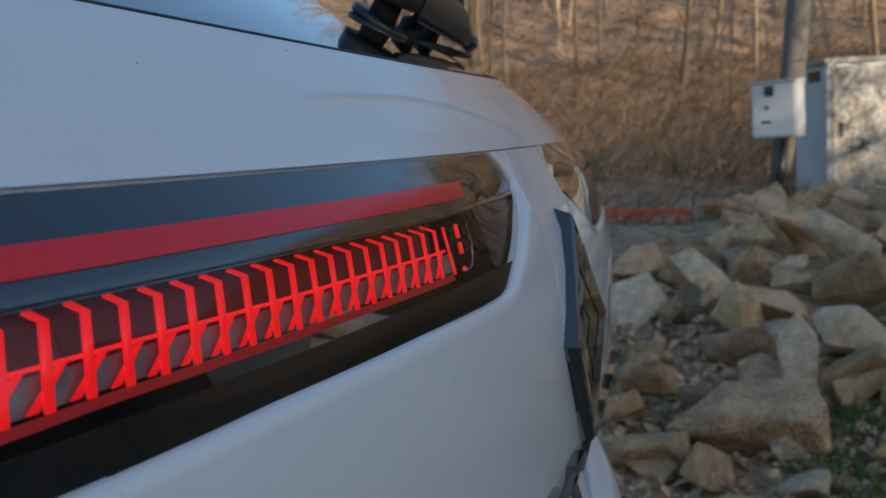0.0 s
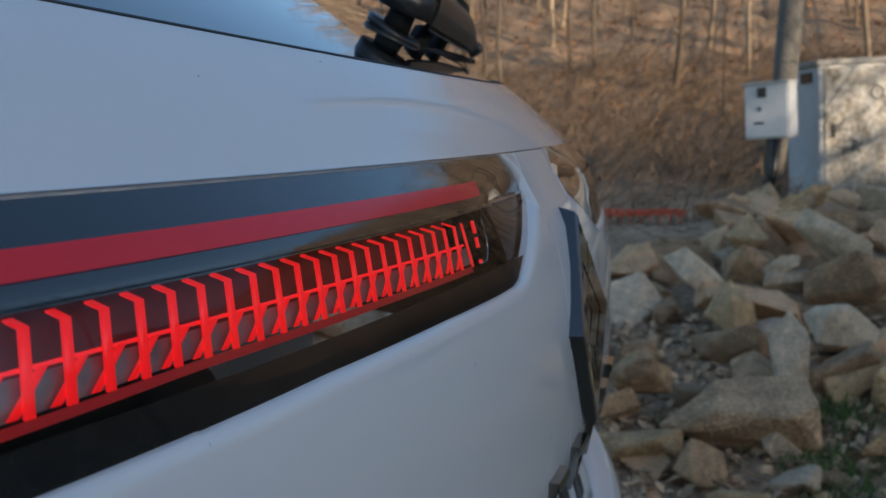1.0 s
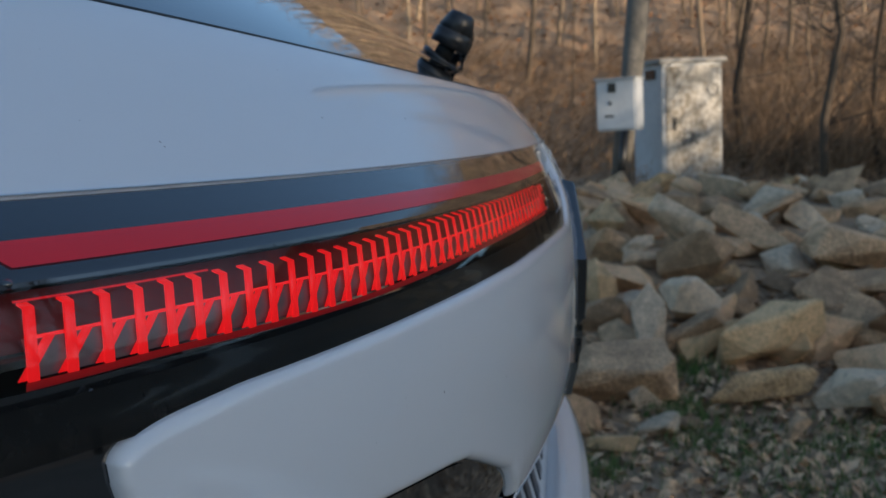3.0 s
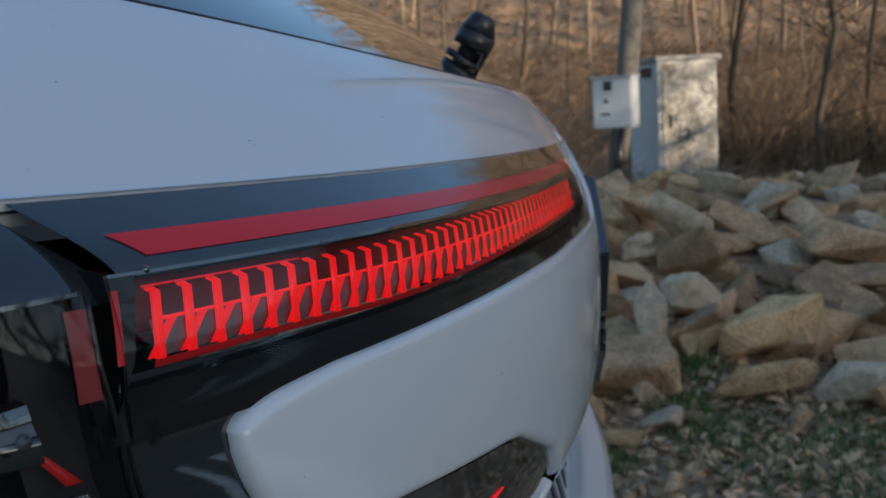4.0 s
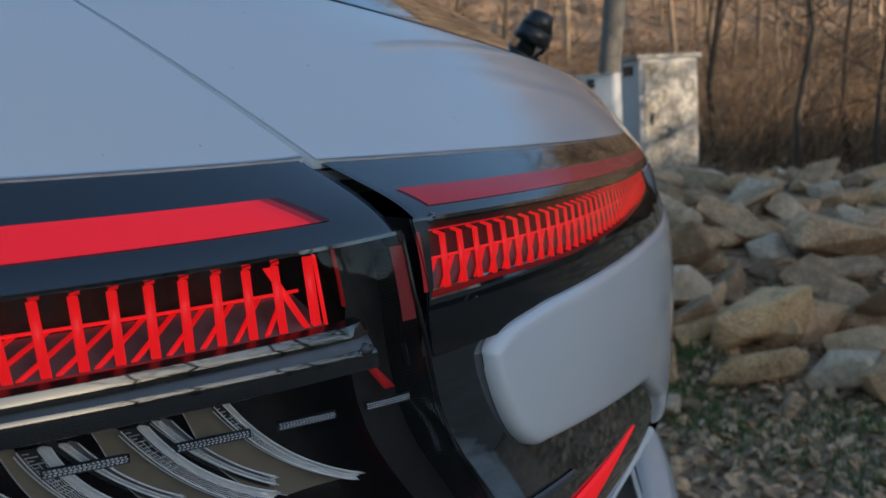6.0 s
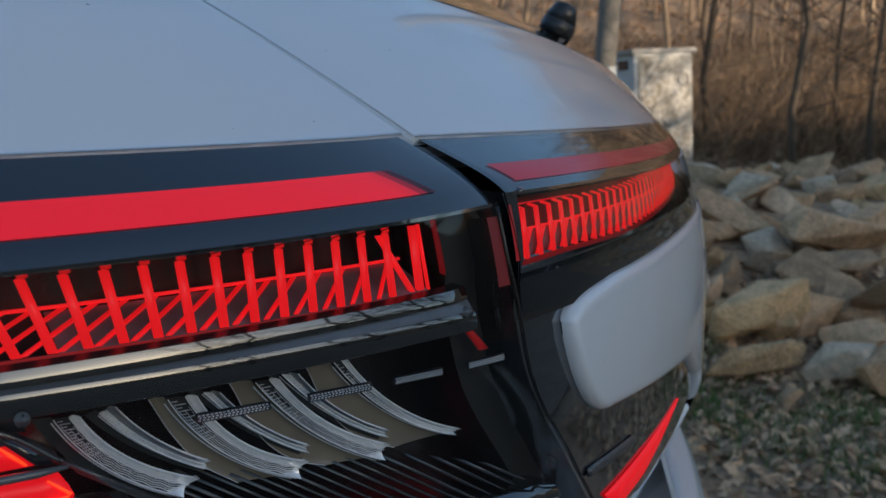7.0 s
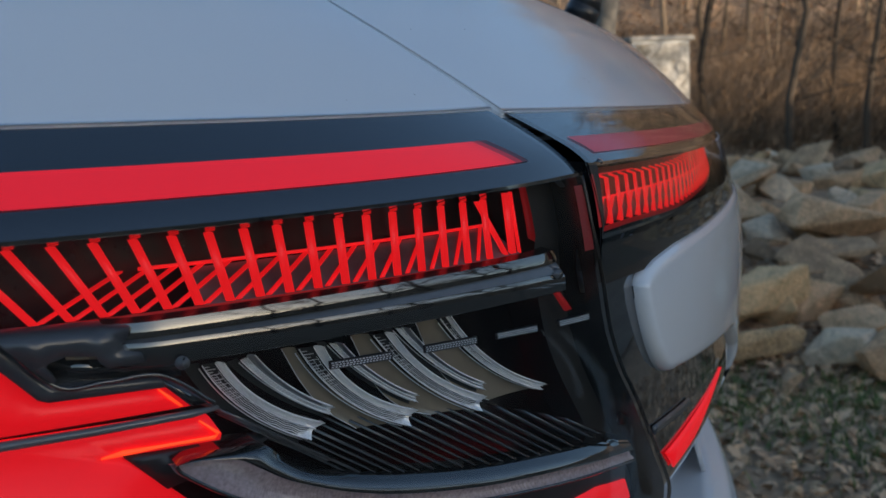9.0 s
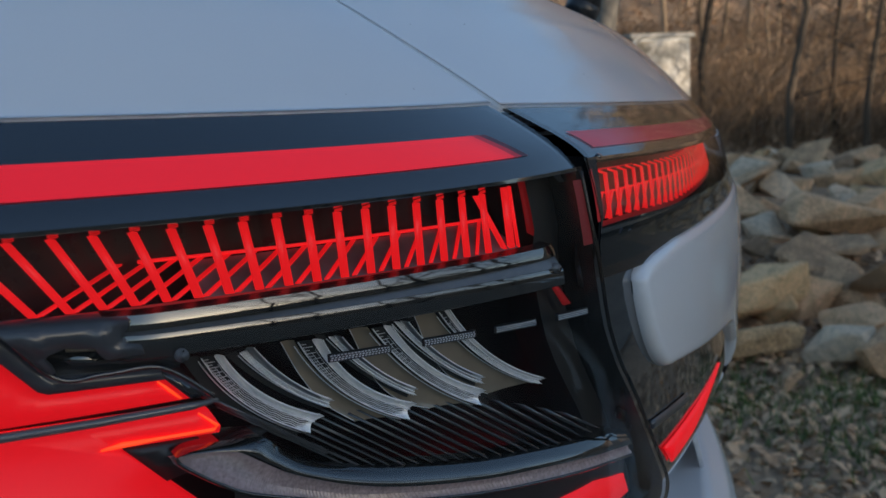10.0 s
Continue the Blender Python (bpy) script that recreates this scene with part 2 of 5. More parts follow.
def slab(outline, fn, d0, d1, fine=0.004):
    """A flat piece with the outline (a list of (a, z)), laid on fn(a, z, d) from depth d0 to d1."""
    pts = []
    for k in range(len(outline)):
        p, q = outline[k], outline[(k + 1) % len(outline)]
        n = max(1, int(math.hypot(q[0] - p[0], q[1] - p[1]) / fine))
        pts += [(p[0] + (q[0] - p[0]) * i / n, p[1] + (q[1] - p[1]) * i / n) for i in range(n)]
    bm = bmesh.new()
    ring = [bm.verts.new((a, z, 0)) for a, z in pts]
    face = bm.faces.new(ring)
    face.normal_update()
    bmesh.ops.triangulate(bm, faces=[face])
    back = [bm.verts.new((a, z, 1)) for a, z in pts]
    for k in range(len(pts)):
        k2 = (k + 1) % len(pts)
        bm.faces.new((ring[k], back[k], back[k2], ring[k2]))
    bm.verts.index_update()
    verts = [fn(q.co.x, q.co.y, d0 if q.co.z < 0.5 else d1) for q in bm.verts]
    faces = [tuple(q.index for q in f.verts) for f in bm.faces]
    bm.free()
    return verts, faces


def flowing(pts, n):
    """A smooth run of n + 1 points through pts."""
    q = [np.array(p, float) for p in pts]
    q = [2 * q[0] - q[1]] + q + [2 * q[-1] - q[-2]]
    run = []
    for i in range(n + 1):
        w = i / n * (len(pts) - 1)
        k = min(int(w), len(pts) - 2)
        t = w - k
        a, b, c, d = q[k:k + 4]
        run.append(0.5 * (2 * b + (c - a) * t + (2 * a - 5 * b + 4 * c - d) * t * t + (3 * b - a - 3 * c + d) * t ** 3))
    return run


def lerp(x, pairs):
    """Straight lines through (x, value) pairs."""
    return float(np.interp(x, [p[0] for p in pairs], [p[1] for p in pairs]))


# ---- the car's shape ----
XC = 0.672
GAP = -0.011


def u_of(x):
    return (x - XC) / (XC - GAP)


def y_ridge(x):
    w = u_of(x) ** 2
    return -0.1325 + 0.0878 * w + 0.0551 * w * w


def y_top(x):
    return y_ridge(x) + 0.015 + 0.0228 * u_of(x) ** 2


def belly(z):
    k = min(max((0.98 - z) / 0.1, 0), 1)
    low = max(0.825 - z, 0)
    return -0.02 * (1 - (1 - k) ** 2) + 0.9 * low * low / (0.06 + low)


def out_of(x):
    u = u_of(x)
    return Vector(((2 * 0.0878 * u + 4 * 0.0551 * u ** 3) / (XC - GAP), -1, 0)).normalized()


def recess(x, z):
    """The rear face falls back towards the window between the two lamps."""
    k = min(max((min(x, 2 * XC - x) - 0.50) / 0.10, 0), 1)
    return 0.0165 * min(max((z - 0.945) / 0.055, 0), 1) ** 2 * k * k * (3 - 2 * k)


def smooth(k):
    k = min(max(k, 0), 1)
    return k * k * (3 - 2 * k)


def dent(x, z):
    """Towards the corners the skin below the lamp stands a little further in."""
    return 0.0048 * smooth((0.955 - z) / 0.02) * smooth((0.33 - min(x, 2 * XC - x)) / 0.20)


def rear(x, z, d=0.0):
    """A point of the tailgate's rear face, d outwards."""
    return Vector((x, y_ridge(x) + belly(z) + recess(x, z) + dent(x, z), z)) + out_of(x) * d


def lamp_top(x, v, d=0.0):
    """A point of the lamp's upper face: v = 0 at the ridge, 1 at the panel's edge."""
    n = (out_of(x) * 0.5 + Vector((0, 0, 0.85))).normalized()
    sag = 0.004 * (1 - v) ** 6
    return Vector((x, (y_ridge(x) + recess(x, 0.981)) * (1 - v) + y_top(x) * v + 0.2 * sag, 0.981 + 0.019 * v - sag)) + n * d


def upper(x, v, d=0.0):
    """A point of the panel between the lamps and the rear window: v = 0 at the lamp's edge, 1 at the glass."""
    u = u_of(x)
    w = u * u
    a = Vector((x, y_top(x), 1.0))
    b = Vector((x - 0.06 * u * w, -0.080 + 0.259 * w + 0.05 * w ** 4, 1.0435 + 0.0565 * w))
    p = a.lerp(b, v)
    p.z += (0.011 + 0.005 * w) * v * (1 - v) + d
    return p


def gap_x(z):
    """The shut line between the tailgate and the left corner."""
    return lerp(z, [(0.60, 0.215), (0.70, 0.135), (0.80, 0.0575), (0.837, 0.0285), (0.861, 0.0100), (0.8725, 0.0018), (0.882, -0.0055), (0.892, -0.0122), (0.901, -0.0170), (0.910, -0.0202), (0.920, -0.0215), (0.955, -0.0215), (0.979, -0.0180)])


def mirrored(shape):
    v, f = shape
    return [Vector((2 * XC - p[0], p[1], p[2])) for p in v], [tuple(reversed(q)) for q in f]


def facing(shape, way):
    """The same shape with its faces turned towards way."""
    v, f = shape
    total = Vector((0, 0, 0))
    for q in f:
        a, b, c = (Vector(v[i]) for i in q[:3])
        total += (b - a).cross(c - a)
    return (v, f) if total.dot(Vector(way)) > 0 else (v, [tuple(reversed(q)) for q in f])


car = thing("car", "white car with glossy black tail and lit red lamps", "car")

v, f = shell(upper, close_ends(GAP + 0.0008, 2 * XC - GAP - 0.0008, 100, 0.0012), close_ends(0, 1, 16, 0.012), 0.010, 0.0008)
mesh("tailgate_top", v, f, WHITE, car, "white painted panel under the rear window")


def glass_point(x, q):
    p = upper(x, 1.0)
    w = u_of(x) ** 2
    return p + Vector((0.10 * -u_of(x) * q, 1.0 * q, (0.60 - 0.10 * w) * q - 0.14 * q * q - 0.004))


v, f = grid(glass_point, steps(GAP, 2 * XC - GAP, 60), steps(0.002, 1.0, 16))
mesh("rear_window", v, f, GLASS, car, "dark tinted rear window glass")
v, f = tube([upper(x, 1.0) + Vector((0, 0.004, -0.003)) for x in steps(GAP, 2 * XC - GAP, 60)], 0.005, 8)
mesh("window_seal", v, f, RUBBER, car)

# black backing of the tailgate, below the lamp strip
zs = steps(0.60, 0.9488, 36)
v, f = grid(lambda i, z: rear(gap_x(z) + 0.003 + (XC - gap_x(z) - 0.003) * i, z, -0.004), steps(0, 1, 60), zs)
v, f = merged((v, f), mirrored((v, f)))
mesh("tailgate_backing", v, f, BLACK, car)

EDGE = [(0.0, 0.929), (0.063, 0.935), (0.15, 0.9368), (0.25, 0.9395), (0.35, 0.9413), (0.44, 0.9405), (0.505, 0.9392), (0.530, 0.9393), (0.543, 0.9415), (0.558, 0.9477), (0.601, 0.9666), (0.6205, 0.9738), (0.6245, 0.9775), (0.6250, 0.9995), (0.65, 0.9995)]
TIP = [(0.598, 0.9992), (0.606, 0.9955), (0.6160, 0.9890), (0.6235, 0.981), (0.6252, 0.9765)]
FLOORLINE = [(0.03, 0.8745), (0.05, 0.8740), (0.193, 0.8588), (0.211, 0.8555), (0.229, 0.8480), (0.272, 0.828), (0.2935, 0.803), (0.294, 0.62)]
LOWER = [(-0.01, 0.70), (0.10, 0.715), (0.20, 0.745), (0.27, 0.775), (0.2939, 0.802)]


def white_top(x):
    """Upper border of the white panel, with its rounded left end."""
    k = min(max((x - 0.013) / 0.03, 0), 1)
    return 0.920 + (lerp(x, EDGE) - 0.920) * (1 - (1 - k) ** 2.6) ** (1 / 2.6)


def white_floor(x):
    k = min(max((x - 0.013) / 0.034, 0), 1)
    return 0.920 + (lerp(x, FLOORLINE) - 0.920) * (1 - (1 - k) ** 1.8) ** (1 / 1.8)


def panel(lo, hi, xs, d=0.0025, left=True):
    x0 = xs[0]
    def point(x, j):
        a, b = lo(x), hi(x)
        z = a + (b - a) * j
        sa, sb = ((g(min(x + 4e-4, xs[-1])) - g(max(x - 4e-4, x0))) / 6e-4 for g in (lo, hi))
        r = min((z - a) / math.hypot(1, sa), (b - z) / math.hypot(1, sb) if b < 0.9990 else 1, (x - x0) + 1e-5 if left else 1)
        k = min(max(r / 0.0045, 0), 1)
        return rear(x, z, -0.0042 + (d + 0.0042) * math.sqrt(1 - (1 - k) ** 2))
    return grid(point, xs, [0, 0.004, 0.01, 0.02, 0.04, 0.07] + steps(0.12, 0.88, 14) + [0.93, 0.96, 0.98, 0.99, 0.996, 1])


def finer(a, b, n, power=2.2):
    return [a + (b - a) * (i / n) ** power for i in range(n + 1)]


shape = merged(panel(white_floor, white_top, finer(0.0132, 0.10, 30) + steps(0.10, 0.2934, 50)[1:]),
               panel(lambda x: 0.62, white_top, steps(0.2934, XC, 90), left=False),
               panel(lambda x: lerp(x, TIP), lambda x: 0.9995, steps(0.5985, 0.6252, 24), left=False),
               panel(lambda x: 0.62, lambda x: lerp(x, LOWER), steps(0.05, 0.2934, 40), left=False))
v, f = merged(shape, mirrored(shape))
mesh("tailgate_panel", v, f, WHITE, car, "white painted tailgate skin with rounded cut-outs")

# a dark trough added behind the shut line, so that the gap reads black
zs = steps(0.62, 0.978, 40)
trough = merged(grid(lambda z, k: rear(gap_x(z) + k, z, -0.016), zs, steps(-0.02, 0.0025, 4)),
                grid(lambda z, k: rear(gap_x(z) + 0.0032, z, -0.0045 - 0.03 * k), steps(0.62, 0.949, 40), (0, 1)))
trough2 = grid(lambda t, k: lamp_top(GAP + k, t, -0.009), steps(0, 1, 8), steps(-0.014, 0.004, 4))
trough3 = grid(lambda t, k: upper(GAP + k, t, -0.0045), steps(0, 1, 14), steps(-0.016, 0.016, 4))
v, f = merged(trough, trough2, trough3)
mesh("shut_line_fill", v, f, RUBBER, car)
v, f = tube([rear(gap_x(z) + 0.0036, z, -0.0046) for z in steps(0.72, 0.947, 60)], 0.0011, 8)
mesh("shut_line_edge", v, f, FIELD, car, "rolled black edge of the tailgate")


# ---- tailgate lamps ----
RIB_X = [0.0083 + 0.01166 * k for k in range(43)]


def sunk(x):
    """How deep the rib pattern lies behind the lens."""
    return -lerp(x, [(0, 0.019), (0.07, 0.0185), (0.14, 0.0165), (0.31, 0.0145), (0.42, 0.013), (0.495, 0.010), (0.53, 0.009)])


def rib_foot(x):
    return lerp(x, [(0, 0.9467), (0.05, 0.9475), (0.13, 0.9460), (0.16, 0.9468), (0.31, 0.9517), (0.53, 0.9515)])


def rib_head(x):
    return lerp(x, [(0, 0.9682), (0.14, 0.9677), (0.17, 0.9682), (0.31, 0.9708), (0.53, 0.9700)])


def low(x):
    """How far the pattern has come down towards the lamp's inner end."""
    return max(1 - max(x, 0) / 0.25, 0)


def tailgate_lamp(flip):
    m = mirrored if flip else (lambda s: s)
    back, x0, x1 = -0.042, GAP + 0.0025, 0.622
    e = lambda z: gap_x(z) + 0.003
    tip = lambda z: x1 - 2.1 * max(0.979 - z, 0)
    wall = grid(lambda i, z: rear(e(z) + (tip(z) - e(z)) * i, z, back), steps(0, 1, 40), steps(0.945, 0.985, 4))
    reflector = grid(lambda x, z: rear(x, z, sunk(x) - 0.0125), steps(-0.005, 0.515, 50), steps(0.953, 0.9765, 3))
    roof = grid(lambda x, k: rear(x, 0.9774, -0.001 + (back + 0.001) * k), steps(x0, x1, 50), steps(0, 1, 2))
    front = grid(lambda i, z: rear(e(z) + (tip(z) - e(z)) * i, z, -0.0012), steps(0, 1, 60), [0.9772, 0.9785])
    sill = grid(lambda i, z: rear(e(z) + (tip(z) - e(z)) * i, z - 0.0045 * low(e(z) + (tip(z) - e(z)) * i) * (z - 0.9285) / 0.0215, -0.0012), steps(0, 1, 60), steps(0.9285, 0.9500, 4))
    cap = grid(lambda x, t: lamp_top(x, t, -0.0012), steps(x0, x1, 60), steps(0, 1.05, 24))
    ends = grid(lambda z, k: rear(e(z) + 0.0005, z, back * k), steps(0.93, 0.979, 4), steps(0, 1, 3))
    stop = merged(grid(lambda z, k: rear(0.546, z, -0.006 + back * k), steps(0.940, 0.9775, 3), steps(0, 1, 2)))
    blank = (grid(lambda i, z: rear(0.546 + (max(tip(z), 0.5465) + 0.006 - 0.546) * i, z, -0.006), steps(0, 1, 16), steps(0.940, 0.979, 8)))
    v, f = m(merged(wall, roof, front, cap, ends))
    lamp = mesh("tailgate_lamp", v, f, BLACK, car, "long tapering glossy black lamp with a lit red rib pattern")
    v, f = m(grid(lambda x, k: rear(x, rib_foot(x) + (0.9590 - rib_foot(x)) * k, sunk(x) - 0.0032), steps(0.0045, 0.515, 50), steps(0, 1, 2)))
    mesh("grey_plate", v, f, FLOOR, lamp)
    v, f = m(merged(stop, blank))
    mesh("blank_plate", v, f, FIELD, lamp)
    v, f = m(sill)
    mesh("sill", v, f, FIELD, lamp)
    v, f = m(grid(lambda z, k: rear(e(z) + (-0.0085 - 0.35 * (0.9720 - z) - e(z)) * k, z, -0.0010), steps(0.930, 0.9775, 6), steps(0, 1, 3)))
    mesh("bezel", v, f, RUBBER, lamp)
    # the ribs' glow caught in the lens end, drawn as a dim glowing strip
    v, f = m(grid(lambda z, k: rear(-0.0142 - 0.24 * (0.9740 - z) + 0.0022 * (k - 0.5), z, -0.0006), steps(0.9530, 0.9740, 6), (0, 1)))
    mesh("end_strip", v, f, DEEPRED if flip else REDDIM, lamp, "glow of the ribs in the clear lens end, drawn as a dim strip")
    # the ribs' red haze, put into the colour of the back wall
    v, f = m(reflector)
    mesh("glow_tinted_wall", v, f, DEEPRED, lamp)
    v, f = m(merged(facing(grid(lambda i, z: rear(e(z) + (tip(z) - e(z)) * i, z, 0.0), steps(0, 1, 80), steps(0.929, 0.9775, 10)), (0, -1, 0)),
                    facing(grid(lambda x, t: lamp_top(x, t, 0.0003), steps(x0, x1, 80), steps(0, 1, 24)), (0, -0.5, 1))))
    lens = mesh("lens", v, f, BLACK if flip else LENS, lamp, "dark outer lens" if flip else "clear outer lens with sharp sky reflections")
    lens.visible_shadow = False
    v, f = m(grid(lambda i, t: lamp_top(0.001 + 0.012 * (0.44 - t) + ((0.22 if flip else 0.535) - 0.03 * (0.44 - t)) * i, t, -0.0007), steps(0, 1, 60), steps(0.16, 0.44, 10)))
    mesh("red_bar", v, f, DEEPRED if flip else REDBARDIM, lamp, "faintly lit red light bar under the glossy cap")
    # the far lamp's glow is left out, standing in for reflections that hide it
    for x in RIB_X[:24] if flip else RIB_X:
        d = sunk(x)
        u = min(x / 0.31, 1)
        foot, head = rib_foot(x), rib_head(x)
        along = Vector((-out_of(x).y, out_of(x).x, 0))
        wide = lerp(x, [(0, 0.0036), (0.14, 0.0034), (0.31, 0.0027), (0.5, 0.0022)])
        a, b = rear(x - 0.0037 - 0.002 * u, foot, d), rear(x, head, d)
        c = rear(x, head + 0.0010 + 0.0006 * u, d - 0.0032 - 0.0022 * u)
        v, f = m(merged(bar(a, b, along, wide, -out_of(x), 0.0008), bar(b, c, along, wide, (0, 0, -1), 0.0006)))
        mesh("rib", v, f, DEEPRED if flip else REDGLOW, lamp)
        a, b = rear(x - 0.0062 - 0.0036 * u, foot + 0.0005, d - 0.0008), rear(x + 0.0036 - 0.0014 * u, 0.9592 + 0.0018 * u, d - 0.0010)
        v, f = m(bar(a, b, along, wide, -out_of(x), 0.0005))
        mesh("slanting_rib", v, f, DEEPRED if flip else REDFLOOR, lamp)
    end = 0.27 if flip else 0.505
    v, f = m(grid(lambda x, z: rear(x, z + 0.0018 * min(x / 0.31, 1), sunk(x) - 0.0014), steps(0.006, end, 50), (0.9587, 0.9598)))
    mesh("middle_rail", v, f, DEEPRED if flip else REDGLOW, lamp)
    v, f = m(grid(lambda x, k: rear(x, rib_head(x) + 0.0011 + 0.0007 * k, sunk(x) - 0.0034), steps(0.006, 0.075, 20), (0, 1)))
    mesh("top_rail", v, f, DEEPRED if flip else REDBARSOFT, lamp)
    v, f = m(grid(lambda x, k: rear(x, rib_foot(x) - 0.0027 * k, sunk(x) - 0.0005), steps(0.0025, end, 50), (0, 1)))
    mesh("bottom_rail", v, f, DEEPRED if flip else REDDIM, lamp)
    if flip:
        return lamp
    v, f = m(bar(rear(0.507, 0.951, -0.010), rear(0.509, 0.9705, -0.010), (1, 0, 0), 0.0012, (0, 1, 0), 0.001))
    mesh("end_rib", v, f, REDGLOW, lamp)
    for z0, z1 in ((0.9645, 0.9700), (0.9580, 0.9625), (0.951, 0.9525)):
        v, f = m(bar(rear(0.519 + 0.35 * (z0 - 0.951), z0, -0.010), rear(0.519 + 0.35 * (z1 - 0.951), z1, -0.010), (1, 0, 0), 0.0034, (0, 1, 0), 0.001))
        mesh("end_spark", v, f, REDGLOW, lamp)
    prof = [(0.541, 0.971), (0.538, 0.967), (0.540, 0.9665), (0.536, 0.962), (0.5375, 0.9615), (0.532, 0.955), (0.527, 0.9515), (0.517, 0.9508)]
    v, f = m(tube([rear(a, z, -0.010) for a, z in prof], 0.0004, 5))
    mesh("inner_edge", v, f, CHROME, lamp)
    for x in (-0.001,):
        v, f = m(tube([lamp_top(x, 0.03, -0.0005), lamp_top(x, 0.03, 0.0012)], [0.0016, 0.0013], 10))
        mesh("lens_stud", v, f, BLACK, lamp)
    return lamp


tailgate_lamp(False)
tailgate_lamp(True)


# ---- lower reflector lamps ----
def lower_lamp(flip):
    m = mirrored if flip else (lambda s: s)
    def zone(i, k, d):
        x = 0.046 + 0.240 * i
        lo, hi = lerp(x, LOWER) + 0.002, lerp(x, FLOORLINE) - 0.002
        return rear(x, lo + (hi - lo) * k, d)
    v, f = m(grid(lambda i, k: zone(i, k, -0.0046 + 0.0014 * smooth(i / 0.5)), steps(0, 1, 40), steps(0, 1, 8)))
    lamp = mesh("lower_lamp", v, f, BLACK, car, "pointed smoky black lower lamp")
    v, f = m(slab([(0.052, 0.8300), (0.068, 0.8165), (0.108, 0.8185), (0.195, 0.8345), (0.108, 0.8320)], rear, -0.0022, -0.0034))
    mesh("red_streak", v, f, REDSOLID, lamp, "lit red streak")
    v, f = m(slab([(0.0321, 0.8505), (0.0327, 0.8464), (0.0958, 0.8419), (0.0885, 0.8473)], rear, -0.0022, -0.0034))
    mesh("reflector", v, f, FRAME, lamp)


lower_lamp(False)
lower_lamp(True)

# grey clip in the black field beside the white panel
v, f = tube([rear(-0.004, 0.9415, -0.002), rear(0.008, 0.9425, -0.002), rear(0.0115, 0.9455, -0.002)], 0.0008, 6)
mesh("moulded_edge", v, f, GREY, car)
for z in (0.940, 0.931, 0.865):
    v, f = bar(rear(gap_x(z) + 0.001, z - 0.005, -0.006), rear(gap_x(z) + 0.001, z + 0.004, -0.006), (1, 0, 0), 0.006, (0, 1, 0), 0.004)
    mesh("gap_clip", v, f, SATIN, car)

# ---- badge, lettering, wiper ----
ez, ew, eh = 0.896, 0.055, 0.069
rim = [(0, eh), (-ew, 0), (0, -eh), (ew, 0)]
outer = [rear(XC + a, ez + b, 0.002) for a, b in rim]
face = [rear(XC + a * 0.96, ez + b * 0.96, 0.0105) for a, b in rim]
lip = [rear(XC + a * 0.92, ez + b * 0.92, 0.0112) for a, b in rim]
v = outer + face + lip
f = [(r * 4 + k, r * 4 + (k + 1) % 4, r * 4 + 4 + (k + 1) % 4, r * 4 + 4 + k) for r in range(2) for k in range(4)] + [(8, 9, 10, 11)]
emblem = mesh("emblem", v, f, PIANO, car, "diamond-shaped mirror-black badge with fine chrome lines", smooth=False)
for a0, a1 in ((0.72, 0.68), (0.46, 0.42)):
    band = [rear(XC + a * q, ez + b * q, 0.0116) for q in (a0, a1) for a, b in rim]
    mesh("inlay", band, [(k, (k + 1) % 4, 4 + (k + 1) % 4, 4 + k) for k in range(4)], BADGE, emblem, "fine chrome line", smooth=False)

for k in range(6):
    x, z = XC + (k - 2.5) * 0.0628, 0.8145 + 0.0035 * abs(k - 2.5) / 2.5
    pieces = [bar(rear(x - 0.012, z - 0.013, 0.002), rear(x - 0.012, z + 0.013, 0.002), (1, 0, 0), 0.0055, out_of(x), 0.006),
              bar(rear(x - 0.014, z + 0.010, 0.002), rear(x + 0.014, z + 0.010, 0.002), (0, 0, 1), 0.0055, out_of(x), 0.006)]
    if k % 2 == 0:
        pieces.append(bar(rear(x + 0.012, z - 0.013, 0.002), rear(x + 0.012, z + 0.011, 0.002), (1, 0, 0), 0.0055, out_of(x), 0.006))
    v, f = merged(*pieces)
    mesh("chrome_letter_block", v, f, BADGE, car, "plain chrome badge block", smooth=False)


def on_glass(shape):
    """The wiper's parts, drawn round its cap, set at their place and size on the rear window."""
    return [Vector((0.722, -0.0295, 1.108)) + 1.05 * (Vector(p) - Vector((0.61, -0.058, 1.1015))) for p in shape[0]], shape[1]


wx = 0.61
tilt_up = Vector((0, -0.6, 0.8))
hub = Vector((wx, -0.043, 1.0745))
wiper = mesh("rear_wiper", *on_glass(tube([hub - tilt_up * 0.010, hub - tilt_up * 0.003, hub - tilt_up * 0.0024, hub + tilt_up * 0.0015, hub + tilt_up * 0.0030], [0.0120, 0.0125, 0.0195, 0.0200, 0.0185], 28)), SATIN, car, "black wiper hub and arm standing on the rear window")
v, f = tube([hub + tilt_up * 0.002, hub + Vector((0, -0.009, 0.0165))], [0.0095, 0.0085], 16)
mesh("spindle", *on_glass((v, f)), RUBBER, wiper)
axis = Vector((0, -0.42, 0.90)).normalized()
foot = Vector((wx, -0.0515, 1.0880))
prof = [(-0.0022, 0.0165), (-0.0015, 0.0185), (0.0125, 0.0182), (0.0130, 0.0168), (0.0140, 0.0168), (0.0145, 0.0176), (0.0250, 0.0140), (0.0305, 0.0118), (0.0320, 0.0090)]
v, f = tube([foot + axis * h for h, r in prof], [r for h, r in prof], 24)
mesh("cap", *on_glass((v, f)), SATIN, wiper, "two-step black cap")


